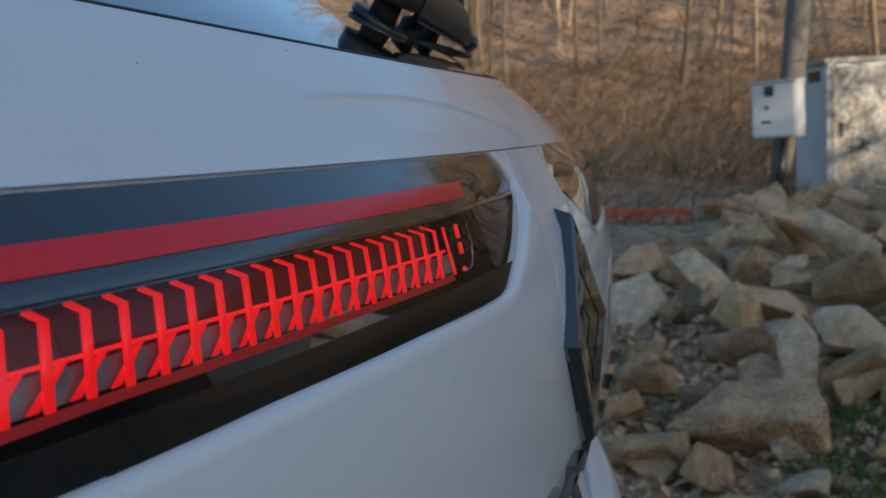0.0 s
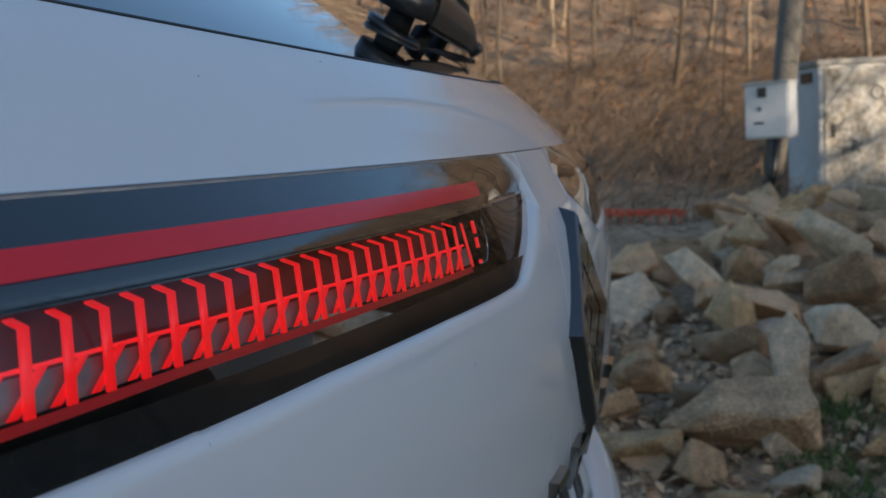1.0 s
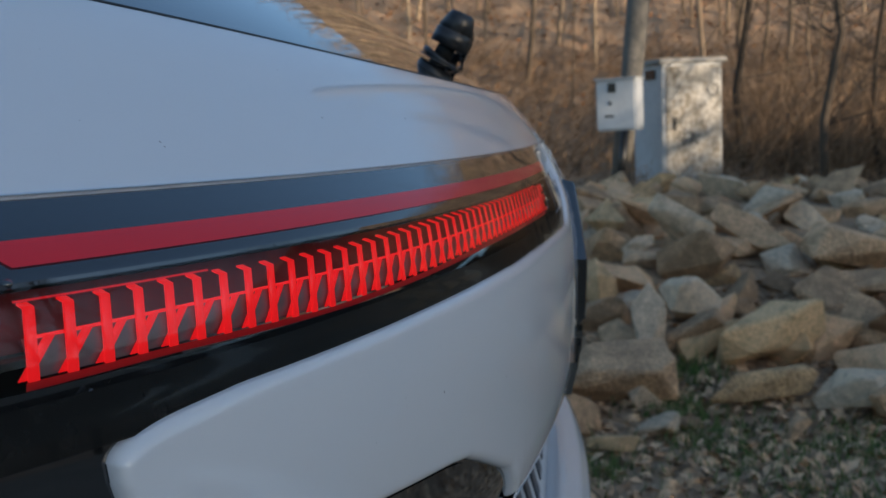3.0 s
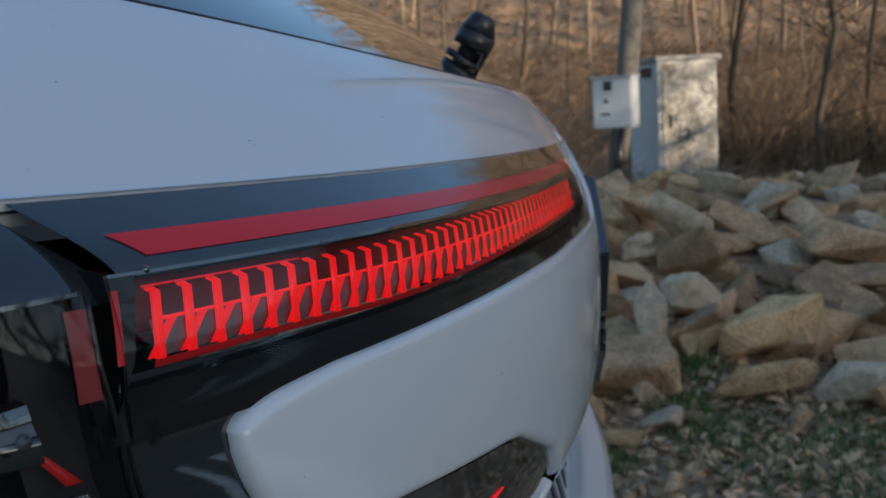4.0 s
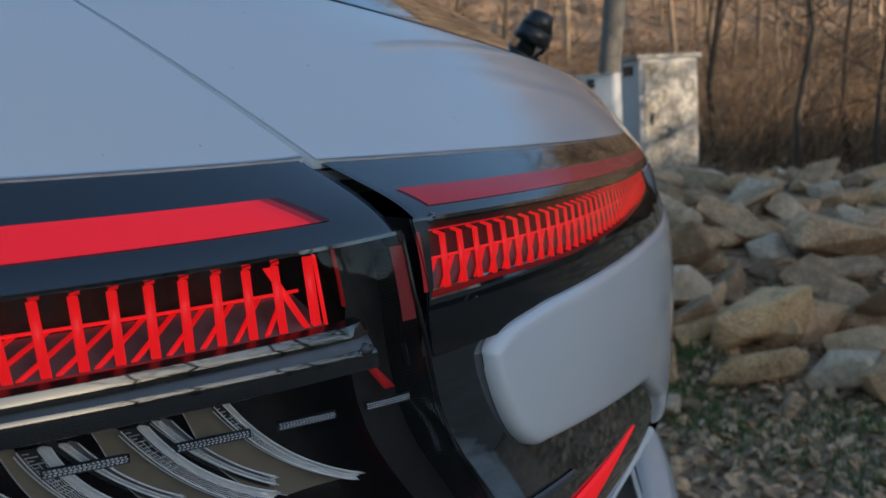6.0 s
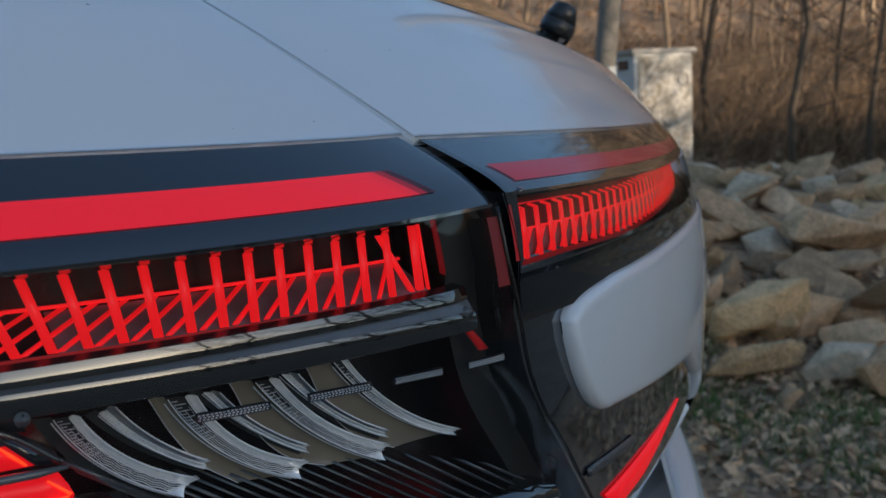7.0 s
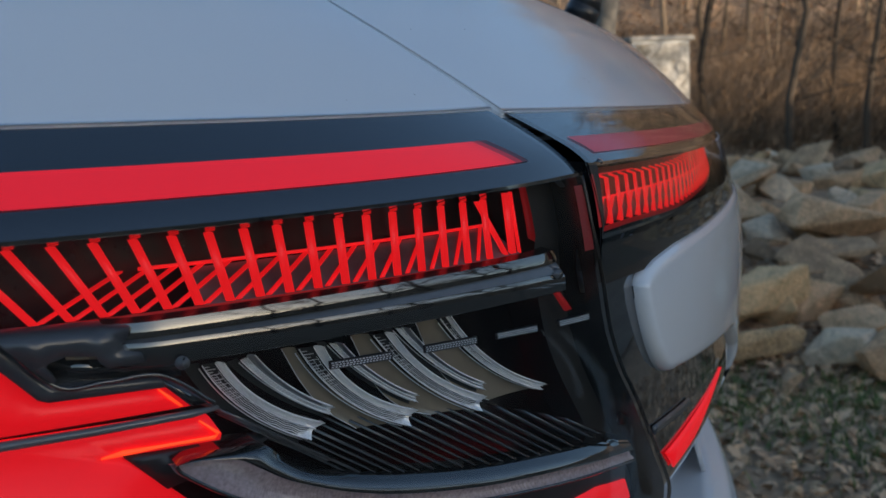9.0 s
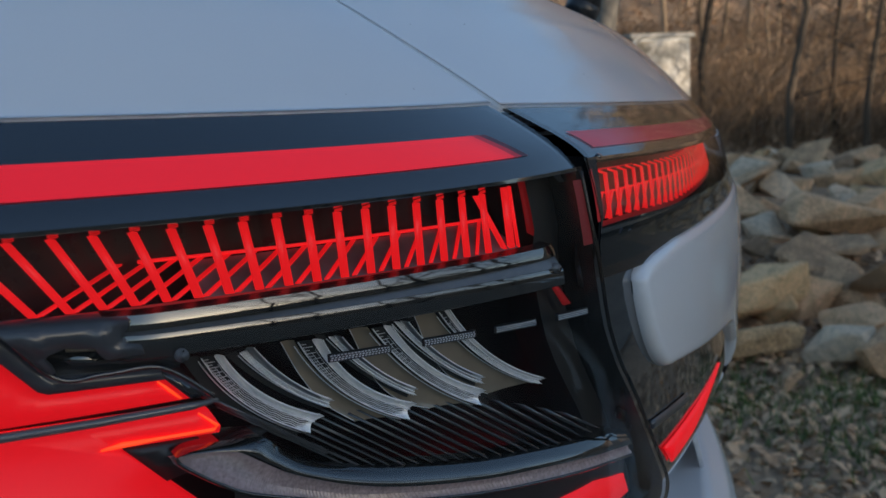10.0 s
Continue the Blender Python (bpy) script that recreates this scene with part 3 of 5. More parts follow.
def arm_point(a, b, side):
    """The wiper arm: a runs along it, b across its height."""
    x = wx + 0.006 + 0.26 * a
    y, z, h = lerp(x, [(0.61, -0.060), (0.80, -0.038), (0.88, -0.020)]), lerp(x, [(0.61, 1.0965), (0.80, 1.0930), (0.88, 1.0830)]), lerp(x, [(0.61, 0.0185), (0.80, 0.0165), (0.88, 0.0050)])
    return Vector((x, y - 0.011 * math.cos(1.3 * b) + side, z + h * b))


v, f = shell(lambda a, b: arm_point(a, b, 0.0), steps(0, 1, 20), steps(-1, 1, 12), 0.004, 0.001, out=-1)
mesh("arm", *on_glass((v, f)), SATIN, wiper, "smooth black wiper arm")
v, f = tube([(0.640, -0.052, 1.0640), (0.74, -0.040, 1.0680), (0.84, -0.024, 1.0725), (0.936, -0.011, 1.0758)], [0.0030, 0.0040, 0.0035, 0.0025], 8)
mesh("blade_holder", *on_glass((v, f)), RUBBER, wiper)
for x, y, z in ((0.645, -0.050, 1.068), (0.72, -0.040, 1.072)):
    v, f = bar((x, y, z - 0.004), (x + 0.012, y - 0.006, z + 0.014), (1, 0, 0), 0.022, (0, 1, 0), 0.010)
    mesh("hinge", *on_glass((v, f)), RUBBER, wiper)

# ---- number plate and bumper ----
def plate_point(x, z, d=0.0):
    return Vector((x, -0.1280 + 0.30 * (0.745 - z) * -1 - d + 0.02, z))


v, f = shell(lambda x, z: plate_point(x, z), steps(XC - 0.26, XC + 0.26, 6), steps(0.675, 0.785, 6), 0.004, 0.001)
plate = mesh("number_plate", v, f, PALEMETAL, car, "white number plate with plain dark bars")
for k in range(9):
    x = XC - 0.215 + 0.0535 * k
    v, f = bar(plate_point(x, 0.692, 0.001), plate_point(x, 0.768, 0.001), (1, 0, 0), 0.030, (0, 1, 0), 0.0008)
    mesh("dark_bar", v, f, SATIN, plate)


def bumper(x, t):
    w = u_of(x) ** 2
    prof = [(0.07, 0.665), (0.02, 0.668), (-0.014, 0.678), (-0.030, 0.672), (-0.040, 0.655), (-0.045, 0.60), (-0.03, 0.48), (0.03, 0.34)]
    k = t * (len(prof) - 1)
    i = min(int(k), len(prof) - 2)
    y, z = (prof[i][n] + (prof[i + 1][n] - prof[i][n]) * (k - i) for n in (0, 1))
    return Vector((x, y + y_ridge(x) + 0.012 * w, z))


v, f = shell(bumper, steps(-0.06, 2 * XC + 0.06, 60), steps(0, 1, 28), 0.01, 0.002, out=-1)
mesh("bumper", v, f, WHITE, car, "white painted bumper with a rounded upper lip")
v, f = tube([rear(x, 0.788 - 0.07 * abs(x - XC) ** 2, -0.004) for x in steps(XC - 0.31, XC + 0.31, 24)], 0.004, 8)
mesh("plate_surround", v, f, CHROME, car, "bright strip round the plate recess")

# ---- left rear corner ----


def plan(s):
    if s < 0:
        return Vector((GAP - s, y_ridge(GAP - s), 0))
    return Vector((GAP - s, 0.011 + 0.477 * s + 3.1 * s * s, 0))


def plan_in(s):
    return Vector((0.477 + 6.2 * max(s, 0), 1, 0)).normalized()


def blend(s):
    k = min(max((s + 0.01) / 0.10, 0), 1)
    return 1 - 0.55 * k * k * (3 - 2 * k)


def corner(s, z, d=0.0):
    """A point of the corner lamp's face, d outwards."""
    p = plan(s) - plan_in(s) * d
    return Vector((p.x, p.y + belly(z) * blend(s), z))


def corner_ridge(s):
    return 0.979 - 0.05 * s


def corner_top(s, v, d=0.0):
    a = plan(s)
    inward = Vector((3.0 * s, 1, 0)).normalized() * 0.04
    sag = 0.004 * (1 - v) ** 6
    return Vector((a.x + inward.x * v, a.y + inward.y * v, corner_ridge(s) + 0.001 + (0.021 + 0.02 * s) * v - sag + d))


def quarter(s, h):
    p = corner_top(s, 1)
    e = upper(GAP, h / 0.1) if h <= 0.1 else upper(GAP, 1) + (upper(GAP, 1) - upper(GAP, 0.9)) * (h - 0.1) / 0.01
    lift = e - upper(GAP, 0)
    turn = min(s, 0.3)
    return p + Vector((lift.x + 1.4 * turn * h, (lift.y - 0.0027 * min(h / 0.1, 1)) * (1 - 0.5 * turn), lift.z + 0.25 * turn * h))


v, f = shell(quarter, close_ends(0.0020, 0.32, 60, 0.0012), close_ends(0, 0.2, 16, 0.0012), 0.010, 0.0008, out=-1)
mesh("quarter_panel", v, f, WHITE, car, "white painted quarter panel over the corner lamp")


def edge_s(z):
    """The lamp's inner end, along the shut line."""
    return -(gap_x(z) - GAP) + 0.0030


def inside(i, z, d):
    s0 = edge_s(z)
    return corner(s0 + (0.32 - s0) * i, z, d)


ss = finer(0, 1, 70, 1.3)
def cap_face(i, t, d):
    """The corner lamp's upper face, from the shut line (i = 0) forwards."""
    s0 = 0.0045 + 0.008 * max(1 - t, 0) ** 1.5
    return corner_top(s0 + (0.32 - s0) * i, t, d)


hull = merged(grid(lambda i, t: cap_face(i, t, -0.0012), ss, steps(0, 1.05, 24)),
              grid(lambda s, k: corner(s, corner_ridge(s) - 0.0042, -0.001 - 0.047 * k), steps(0.0125, 0.32, 60), steps(0, 1, 2)),
              grid(lambda s, k: corner(s, corner_ridge(s) - 0.0042 + 0.0012 * k, -0.0012), steps(0.0125, 0.32, 60), steps(0, 1, 2)))
lamp = mesh("corner_lamp", *hull, BLACK, car, "deep glossy black corner lamp with lit red parts")
v, f = merged(grid(lambda i, z: inside(i, z, -0.048), ss, steps(0.70, 0.985, 30)),
              grid(lambda z, k: inside(0.002, z, -0.003 - 0.045 * k), steps(0.70, 0.974, 30), steps(0, 1, 3)))
mesh("housing", v, f, HOUSING, lamp)
lens_face = lambda i, k: inside(i, 0.70 + (corner_ridge(0.0025 + 0.3175 * i) - 0.703) * k, 0.0)
v, f = merged(facing(grid(lens_face, ss, steps(0, 1, 44)), (-1, -1, 0)),
              facing(grid(lambda i, t: cap_face(i, t, 0.0003), ss, steps(0, 1, 24)), (0, 0, 1)))
lens = mesh("lens", v, f, LENS, lamp, "clear outer lens with tree and sky reflections")
lens.visible_shadow = False
v, f = tube([inside(0, z, -0.0008) for z in steps(0.72, 0.974, 60)], 0.0009, 8)
mesh("lens_edge", v, f, FIELD, lamp, "rolled edge of the lens along the shut line")
v, f = grid(lambda i, t: corner_top(0.0405 + 0.016 * (t - 0.2) + 0.26 * i, t, -0.0007), steps(0, 1, 60), steps(0.20, 0.53, 12))
mesh("red_bar", v, f, REDBAR, lamp, "lit red light bar")
for s0, s1, mat in ((0.0370, 0.0405, REDBARSOFT), (0.0335, 0.0370, REDBARDIM), (0.0300, 0.0335, DEEPRED)):
    v, f = grid(lambda s, t: corner_top(s + 0.016 * (t - 0.2), t, -0.0007), (s0, s1), steps(0.20, 0.53, 12))
    mesh("fading_end", v, f, mat, lamp)



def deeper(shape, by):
    """The shape scaled back behind the lens, away from the camera's last eye."""
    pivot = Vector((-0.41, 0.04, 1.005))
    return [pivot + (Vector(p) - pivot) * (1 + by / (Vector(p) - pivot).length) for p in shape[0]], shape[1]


lat_top = lambda s: 0.9715 - 0.039 * s
lat_low = lambda s: 0.9493 - 0.0325 * s
tilt = lambda s: corner(s - 0.002, 0.96) - corner(s + 0.002, 0.96)
for i in range(-7, 15):
    st = 0.158 - 0.0062 * i - 0.00006 * i * abs(i)
    sb = 0.1519 - 0.0050 * i - 0.00011 * i * abs(i)
    a, b = corner(sb, lat_low(sb), -0.006), corner(st, lat_top(st) - 0.0006, -0.006)
    v, f = bar(a, b, tilt(sb), 0.0028, plan_in(sb), 0.0008)
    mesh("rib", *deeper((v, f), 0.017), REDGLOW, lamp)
    n = 5 if i < 8 else 2
    for k in range(n):
        z0, z1 = lat_top(st) - 0.0004 + 0.0027 * k / n, lat_top(st) - 0.0004 + 0.0027 * (k + 0.7) / n
        v, f = bar(corner(st - 0.0004, z0, -0.0062), corner(st - 0.0006, z1, -0.0062), tilt(st) + Vector((0, 0, 0.0012)), 0.0028, plan_in(st), 0.0006)
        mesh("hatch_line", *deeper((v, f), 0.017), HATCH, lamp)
    if i >= -1:
        s0 = sb + 0.0045
        v, f = bar(corner(s0, lat_low(s0) + 0.0006, -0.0062), corner(s0 - 0.0148, lat_low(s0) + 0.0100, -0.0215), tilt(s0), 0.0019, (0, 0, -1), 0.0005)
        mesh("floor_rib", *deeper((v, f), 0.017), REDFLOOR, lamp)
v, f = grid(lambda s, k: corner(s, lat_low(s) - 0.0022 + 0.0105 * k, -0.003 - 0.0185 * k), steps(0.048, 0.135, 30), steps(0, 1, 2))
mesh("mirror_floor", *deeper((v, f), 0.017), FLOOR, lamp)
v, f = tube([corner(s, 0.9542 + 0.026 * (0.143 - s), -0.0212) for s in steps(0.046, 0.1435, 30)], 0.00065, 5)
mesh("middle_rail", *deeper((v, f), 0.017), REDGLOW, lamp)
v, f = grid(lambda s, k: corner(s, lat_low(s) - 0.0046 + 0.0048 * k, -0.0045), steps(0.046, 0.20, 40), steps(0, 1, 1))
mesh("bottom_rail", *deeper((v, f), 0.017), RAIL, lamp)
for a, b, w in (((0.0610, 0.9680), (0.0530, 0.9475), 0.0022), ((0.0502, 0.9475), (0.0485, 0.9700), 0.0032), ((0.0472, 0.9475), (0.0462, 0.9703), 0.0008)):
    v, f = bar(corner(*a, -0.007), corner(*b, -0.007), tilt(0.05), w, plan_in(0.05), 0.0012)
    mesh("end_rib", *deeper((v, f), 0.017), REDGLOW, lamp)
# dim red reflections inside the lens, drawn as glowing slabs
v, f = slab([(0.0270, 0.9490), (0.0190, 0.9450), (0.0190, 0.9690), (0.0250, 0.9700)], corner, -0.020, -0.022)
mesh("red_glint", v, f, REDDIM, lamp)
v, f = slab([(0.0330, 0.9350), (0.0312, 0.9350), (0.0200, 0.9200), (0.0240, 0.9200)], corner, -0.012, -0.013)
mesh("red_glint", v, f, REDDIM, lamp)

# black beam under the ribs: a glossy upper face, a groove, a ledge and a lower face
BEAM = [((0.9462, -0.0120), (0.9456, -0.0064)), ((0.9456, -0.0064), (0.9441, -0.0060), (0.9426, -0.0057), (0.9412, -0.0056)), ((0.9412, -0.0056), (0.9410, -0.0064)), ((0.9378, -0.0046), (0.9376, -0.0057)), ((0.9376, -0.0056), (0.9366, -0.0053), (0.9355, -0.0051), (0.9344, -0.0051)), ((0.9344, -0.0051), (0.9306, -0.0054), (0.9302, -0.0057), (0.9300, -0.0200))]
LEDGE = ((0.9410, -0.0064), (0.9394, -0.0053), (0.9378, -0.0046))


def beam(s, z, d):
    end = min(max((0.037 - s) / 0.014, 0), 1) if z > 0.9375 else 0.0
    left = min(max((s - 0.143) / 0.009, 0), 1) ** 2
    return corner(s, z - 0.031 * (s - 0.045) * (0.45 + 0.8 * min(max((z - 0.9376) / 0.003, 0), 1)), d - 0.004 * end - 0.004 * left)


v, f = merged(*(grid(lambda s, k: beam(s, *run[k]), steps(0.030, 0.152, 70), range(len(run))) for run in BEAM[1:]))
mesh("beam", v, f, PIANO, lamp, "mirror-black beam under the lit ribs")
v, f = grid(lambda s, k: beam(s, *BEAM[0][k]), steps(0.030, 0.152, 70), range(2))
mesh("beam_back", v, f, FIELD, lamp)
v, f = grid(lambda s, k: beam(s, *LEDGE[k]), steps(0.030, 0.152, 70), range(3))
mesh("beam_ledge", v, f, GREY, lamp, "satin blue-grey ledge along the beam")
for s, z in ((0.0335, 0.9375), (0.1405, 0.9290)):
    v, f = tube([corner(s, z, -0.009), corner(s, z, -0.0040), corner(s, z, -0.0034), corner(s, z, -0.0042)], [0.0022, 0.0020, 0.0014, 0.0008], 14)
    mesh("fixing_boss", v, f, GREY, lamp)

# smooth grey frame at the outer end, with a dark hole
v, f = slab([(0.1720, 0.9424), (0.1675, 0.9421), (0.1587, 0.9417), (0.1484, 0.9414), (0.1490, 0.9385), (0.1502, 0.9371), (0.1494, 0.9342), (0.1470, 0.9335), (0.1467, 0.9311), (0.1528, 0.9307), (0.1538, 0.9324), (0.1541, 0.9343), (0.1586, 0.9353), (0.1612, 0.9339), (0.1619, 0.9326), (0.1604, 0.9289), (0.1614, 0.9286), (0.1681, 0.9415)], corner, -0.0040, -0.016)
mesh("inner_frame", v, f, FRAME, lamp, "smooth dark grey inner frame")
v, f = slab([(0.1619, 0.9306), (0.1608, 0.9330), (0.1580, 0.9345), (0.1529, 0.9335), (0.1520, 0.9305), (0.1395, 0.9290), (0.1398, 0.9231), (0.1432, 0.9238), (0.1598, 0.9243)], corner, -0.0125, -0.0135)
mesh("dark_hole", v, f, BLACK, lamp)
v, f = slab([(0.1584, 0.9346), (0.1539, 0.9336), (0.1536, 0.9327), (0.1585, 0.9335)], corner, -0.0072, -0.0082)
mesh("clip", v, f, SMOKE, lamp, "dull brown plastic clip")
v, f = tube([corner(*p, -0.0058) for p in flowing([(0.1715, 0.9465), (0.1675, 0.9414), (0.1605, 0.9269), (0.1530, 0.9263), (0.1441, 0.9259), (0.1355, 0.9153)], 60)], 0.0007, 8)
mesh("moulded_edge", v, f, BLACK, lamp, "dark rolled edge round the frame")
v, f = slab([(0.205, 0.9445), (0.1712, 0.9445), (0.1675, 0.9405), (0.1603, 0.9258), (0.1438, 0.9247), (0.1353, 0.9145), (0.1392, 0.9145), (0.1433, 0.9214), (0.1484, 0.9215), (0.1618, 0.9218), (0.1633, 0.9229), (0.1686, 0.9337), (0.1720, 0.9400), (0.205, 0.9420)], corner, -0.0088, -0.02)
mesh("inner_frame", v, f, FRAME, lamp, "dark grey surround of the lit blocks")
v, f = slab([(0.1433, 0.9216), (0.1438, 0.9240), (0.1362, 0.9149), (0.1388, 0.9147)], corner, -0.0083, -0.0087)
mesh("end_facet", v, f, BLACK, lamp)

# a soft red reflection, drawn as a faintly glowing panel
v, f = grid(lambda z, k: corner(0.0210 - 0.0060 * k - 0.12 * (z - 0.945), z, -0.0012), steps(0.9450, 0.9705, 6), steps(0, 1, 2))
mesh("end_reflection", v, f, REDFAINT, lamp, "dim red reflection, drawn as a faintly glowing panel at the lamp end")
# solid red blocks
v, f = slab([(0.205, 0.9415), (0.1715, 0.9385), (0.1686, 0.9327), (0.1632, 0.9217), (0.1616, 0.9207), (0.1480, 0.9204), (0.1429, 0.9202), (0.1386, 0.9136), (0.1700, 0.9130), (0.205, 0.9130)], corner, -0.012, -0.02)
mesh("red_block", v, f, REDSOLID, lamp, "lit red light block")
v, f = tube([corner(s, z, -0.0118) for s, z in ((0.1442, 0.9202), (0.1424, 0.9172), (0.1404, 0.9140))], [0.0003, 0.0006, 0.0004], 6)
mesh("bright_edge", v, f, REDEDGE, lamp)
v, f = slab([(0.205, 0.9097), (0.1702, 0.9097), (0.1381, 0.9094), (0.1355, 0.9092), (0.1334, 0.9033), (0.1338, 0.9014), (0.1512, 0.9019), (0.1516, 0.9011), (0.1402, 0.8829), (0.1366, 0.8772), (0.1368, 0.84), (0.205, 0.84)], corner, -0.012, -0.02)
mesh("red_block", v, f, REDSOLID, lamp, "lit red light block")
v, f = tube([corner(s, z, -0.0118) for s, z in ((0.1375, 0.9086), (0.1340, 0.9036), (0.1349, 0.9026), (0.1442, 0.9029), (0.1512, 0.9029), (0.1547, 0.9022))], [0.0003, 0.0006, 0.0006, 0.0005, 0.0009, 0.0003], 6)
mesh("bright_edge", v, f, REDEDGE, lamp)
v, f = tube([corner(s, z, -0.0082) for s, z in ((0.205, 0.9113), (0.1702, 0.9117), (0.1554, 0.9119), (0.1391, 0.9124), (0.1343, 0.9130))], [0.0015, 0.0015, 0.0014, 0.0013, 0.0006], 8)
mesh("dark_divider", v, f, GREY, lamp)
v, f = slab([(0.1510, 0.9011), (0.1376, 0.9003), (0.1240, 0.8984), (0.1300, 0.8940), (0.1440, 0.8890)], corner, -0.0125, -0.02)
mesh("inner_frame", v, f, SATIN, lamp)

# curved light guides
# each guide: its lower edge from the top (s, z) to the end (s, z), its bow, its width at the top and at the end
GUIDES = [(0.1358, 0.9250, 0.1151, 0.8954, 0.0031, -0.0043, -0.0002, -0.0035, 0.0046, True),
          (0.1282, 0.9248, 0.1095, 0.9022, 0.0018, -0.0030, 0.0011, -0.0008, 0.0023, False),
          (0.1155, 0.9254, 0.0881, 0.8917, 0.0043, -0.0059, -0.0004, -0.0024, 0.0050, True),
          (0.1081, 0.9256, 0.0853, 0.8996, 0.0020, -0.0034, -0.0008, -0.0005, 0.0023, False),
          (0.0964, 0.9257, 0.0639, 0.8899, 0.0036, -0.0057, -0.0002, -0.0018, 0.0052, True),
          (0.0898, 0.9268, 0.0623, 0.8977, 0.0024, -0.0042, -0.0009, -0.0003, 0.0025, False),
          (0.0756, 0.9272, 0.0388, 0.8912, 0.0045, -0.0036, 0.0003, -0.0022, 0.0017, True)]
PLATES = {2: [(0.1186, 0.9255), (0.1148, 0.9135), (0.1093, 0.9024), (0.1015, 0.8938)], 4: [(0.1015, 0.9260), (0.0955, 0.9073), (0.0875, 0.8969), (0.0787, 0.8918)], 6: [(0.0822, 0.9270), (0.0771, 0.9106), (0.0680, 0.8977), (0.0578, 0.8915)]}
for n, (s0, z0, s1, z1, bow, ds0, dz0, ds1, dz1, grand) in enumerate(GUIDES):
    run = np.array((s1 - s0, z1 - z0))
    off = np.array((-run[1], run[0])) / np.hypot(*run) * bow

    def edge(t, k, d):
        """A point of the guide: t along it, k across, d outwards."""
        p = np.array((s0, z0)) + run * t + off * 4 * t * (1 - t) + np.array((ds0 + (ds1 - ds0) * t, dz0 + (dz1 - dz0) * t)) * k
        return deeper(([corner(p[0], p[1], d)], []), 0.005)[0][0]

    ts = steps(0, 1, 60)
    split = 0.60 if grand else 0.46
    if grand:
        v, f = grid(lambda t, k: edge(t, k, -0.0142), steps(0, 1, 30), steps(0.0, split, 2))
        guide = mesh("light_guide", v, f, SHADE, lamp, "clear ribbed unlit light guide with silvery edges")
        for j in range(5):
            k0 = 0.10 + 0.105 * j
            t0 = (0.04, 0.16, 0.10, 0.24, 0.08)[j]
            v, f = tube([edge(t, k0 + 0.022 * math.sin(52 * t + 0.5 * j), -0.0138 - 0.0003 * math.sin(52 * t + 0.5 * j)) for t in ts if t >= t0], [0.00006 + 0.00015 * t for t in ts if t >= t0], 5)
            mesh("prism_line", v, f, CRYSTAL if j % 2 else GUIDE, guide)
        for q in range(14):
            t = 0.03 + 0.026 * q
            v, f = bar(edge(t, 0.08, -0.0139), edge(t, 0.30 + 0.2 * (q % 2), -0.0139), edge(t + 0.01, 0.3, -0.0138) - edge(t, 0.3, -0.0138), 0.00028, plan_in(0.1), 0.0003)
            mesh("cross_prism", v, f, SILVER, guide)
    else:
        v, f = grid(lambda i, j: edge(i / 60, 0.04 + 0.07 * j, -0.0138 + 0.0007 * ((i // 2 + j) % 2) - 0.0002 * (i % 2)), range(61), range(7))
        guide = mesh("light_guide", v, f, CRYSTAL, lamp, "narrow light guide of cut clear crystal", smooth=False)
    v, f = grid(lambda t, k: edge(t, split + (1 - split) * k, -0.0136 - 0.0016 * math.sin(math.pi * k)), steps(0, 1, 30), steps(0, 1, 6))
    mesh("side_band", v, f, SILVER if grand else MUTED, guide)
    for k in (0.0, split, 1.0):
        v, f = tube([edge(t, k, -0.0128) for t in steps(0, 1, 30)], [(0.00030 if k != split else 0.00018) * (0.7 + 0.5 * t) for t in steps(0, 1, 30)], 6)
        mesh("rim", v, f, GUIDE, guide, "bright clear rim")
    # the flared, notched end
    notch = lambda k: 0.030 * abs(2 * k - 1) ** 1.5
    v, f = merged(grid(lambda i, k: edge(0.925 + (0.075 + notch(k)) * i, k, -0.0130 + 0.0006 * i - 0.0022 * math.sin(math.pi * k) * (1 - 0.4 * i)), steps(0, 1, 3), steps(0, 1, 8)),
                  grid(lambda i, k: edge(1.0 + notch(k), k, -0.0124 - 0.0022 * math.sin(math.pi * k) * 0.6 - 0.0036 * i), (0, 1), steps(0, 1, 8)))
    mesh("end_face", v, f, CRYSTAL, guide, "pale silvery notched end", smooth=False)
    v, f = tube([edge(t, -0.16, -0.0150) for t in steps(0.04, 1, 24)], 0.00022, 5)
    mesh("thin_edge", v, f, GUIDE, guide)
    if n in PLATES:
        pl = flowing(PLATES[n], 24)
        base = [np.array((s0, z0)) + run * t + off * 4 * t * (1 - t) for t in steps(0, 1, 24)]
        v, f = grid(lambda i, k: corner(pl[i][0] + (base[i][0] - pl[i][0]) * k, pl[i][1] + (base[i][1] - pl[i][1]) * k, -0.0160 - 0.0010 * math.sin(math.pi * k)), range(25), steps(0, 1, 5))
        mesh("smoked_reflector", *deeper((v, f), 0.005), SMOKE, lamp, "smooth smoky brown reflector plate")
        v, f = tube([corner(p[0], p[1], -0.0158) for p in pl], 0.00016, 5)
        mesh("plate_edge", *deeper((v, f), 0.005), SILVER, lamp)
    else:
        v, f = grid(lambda t, k: edge(t, -0.75 + 0.75 * k, -0.0160), steps(0, 1, 24), steps(0, 1, 3))
        mesh("reflector_step", v, f, SATIN, lamp)
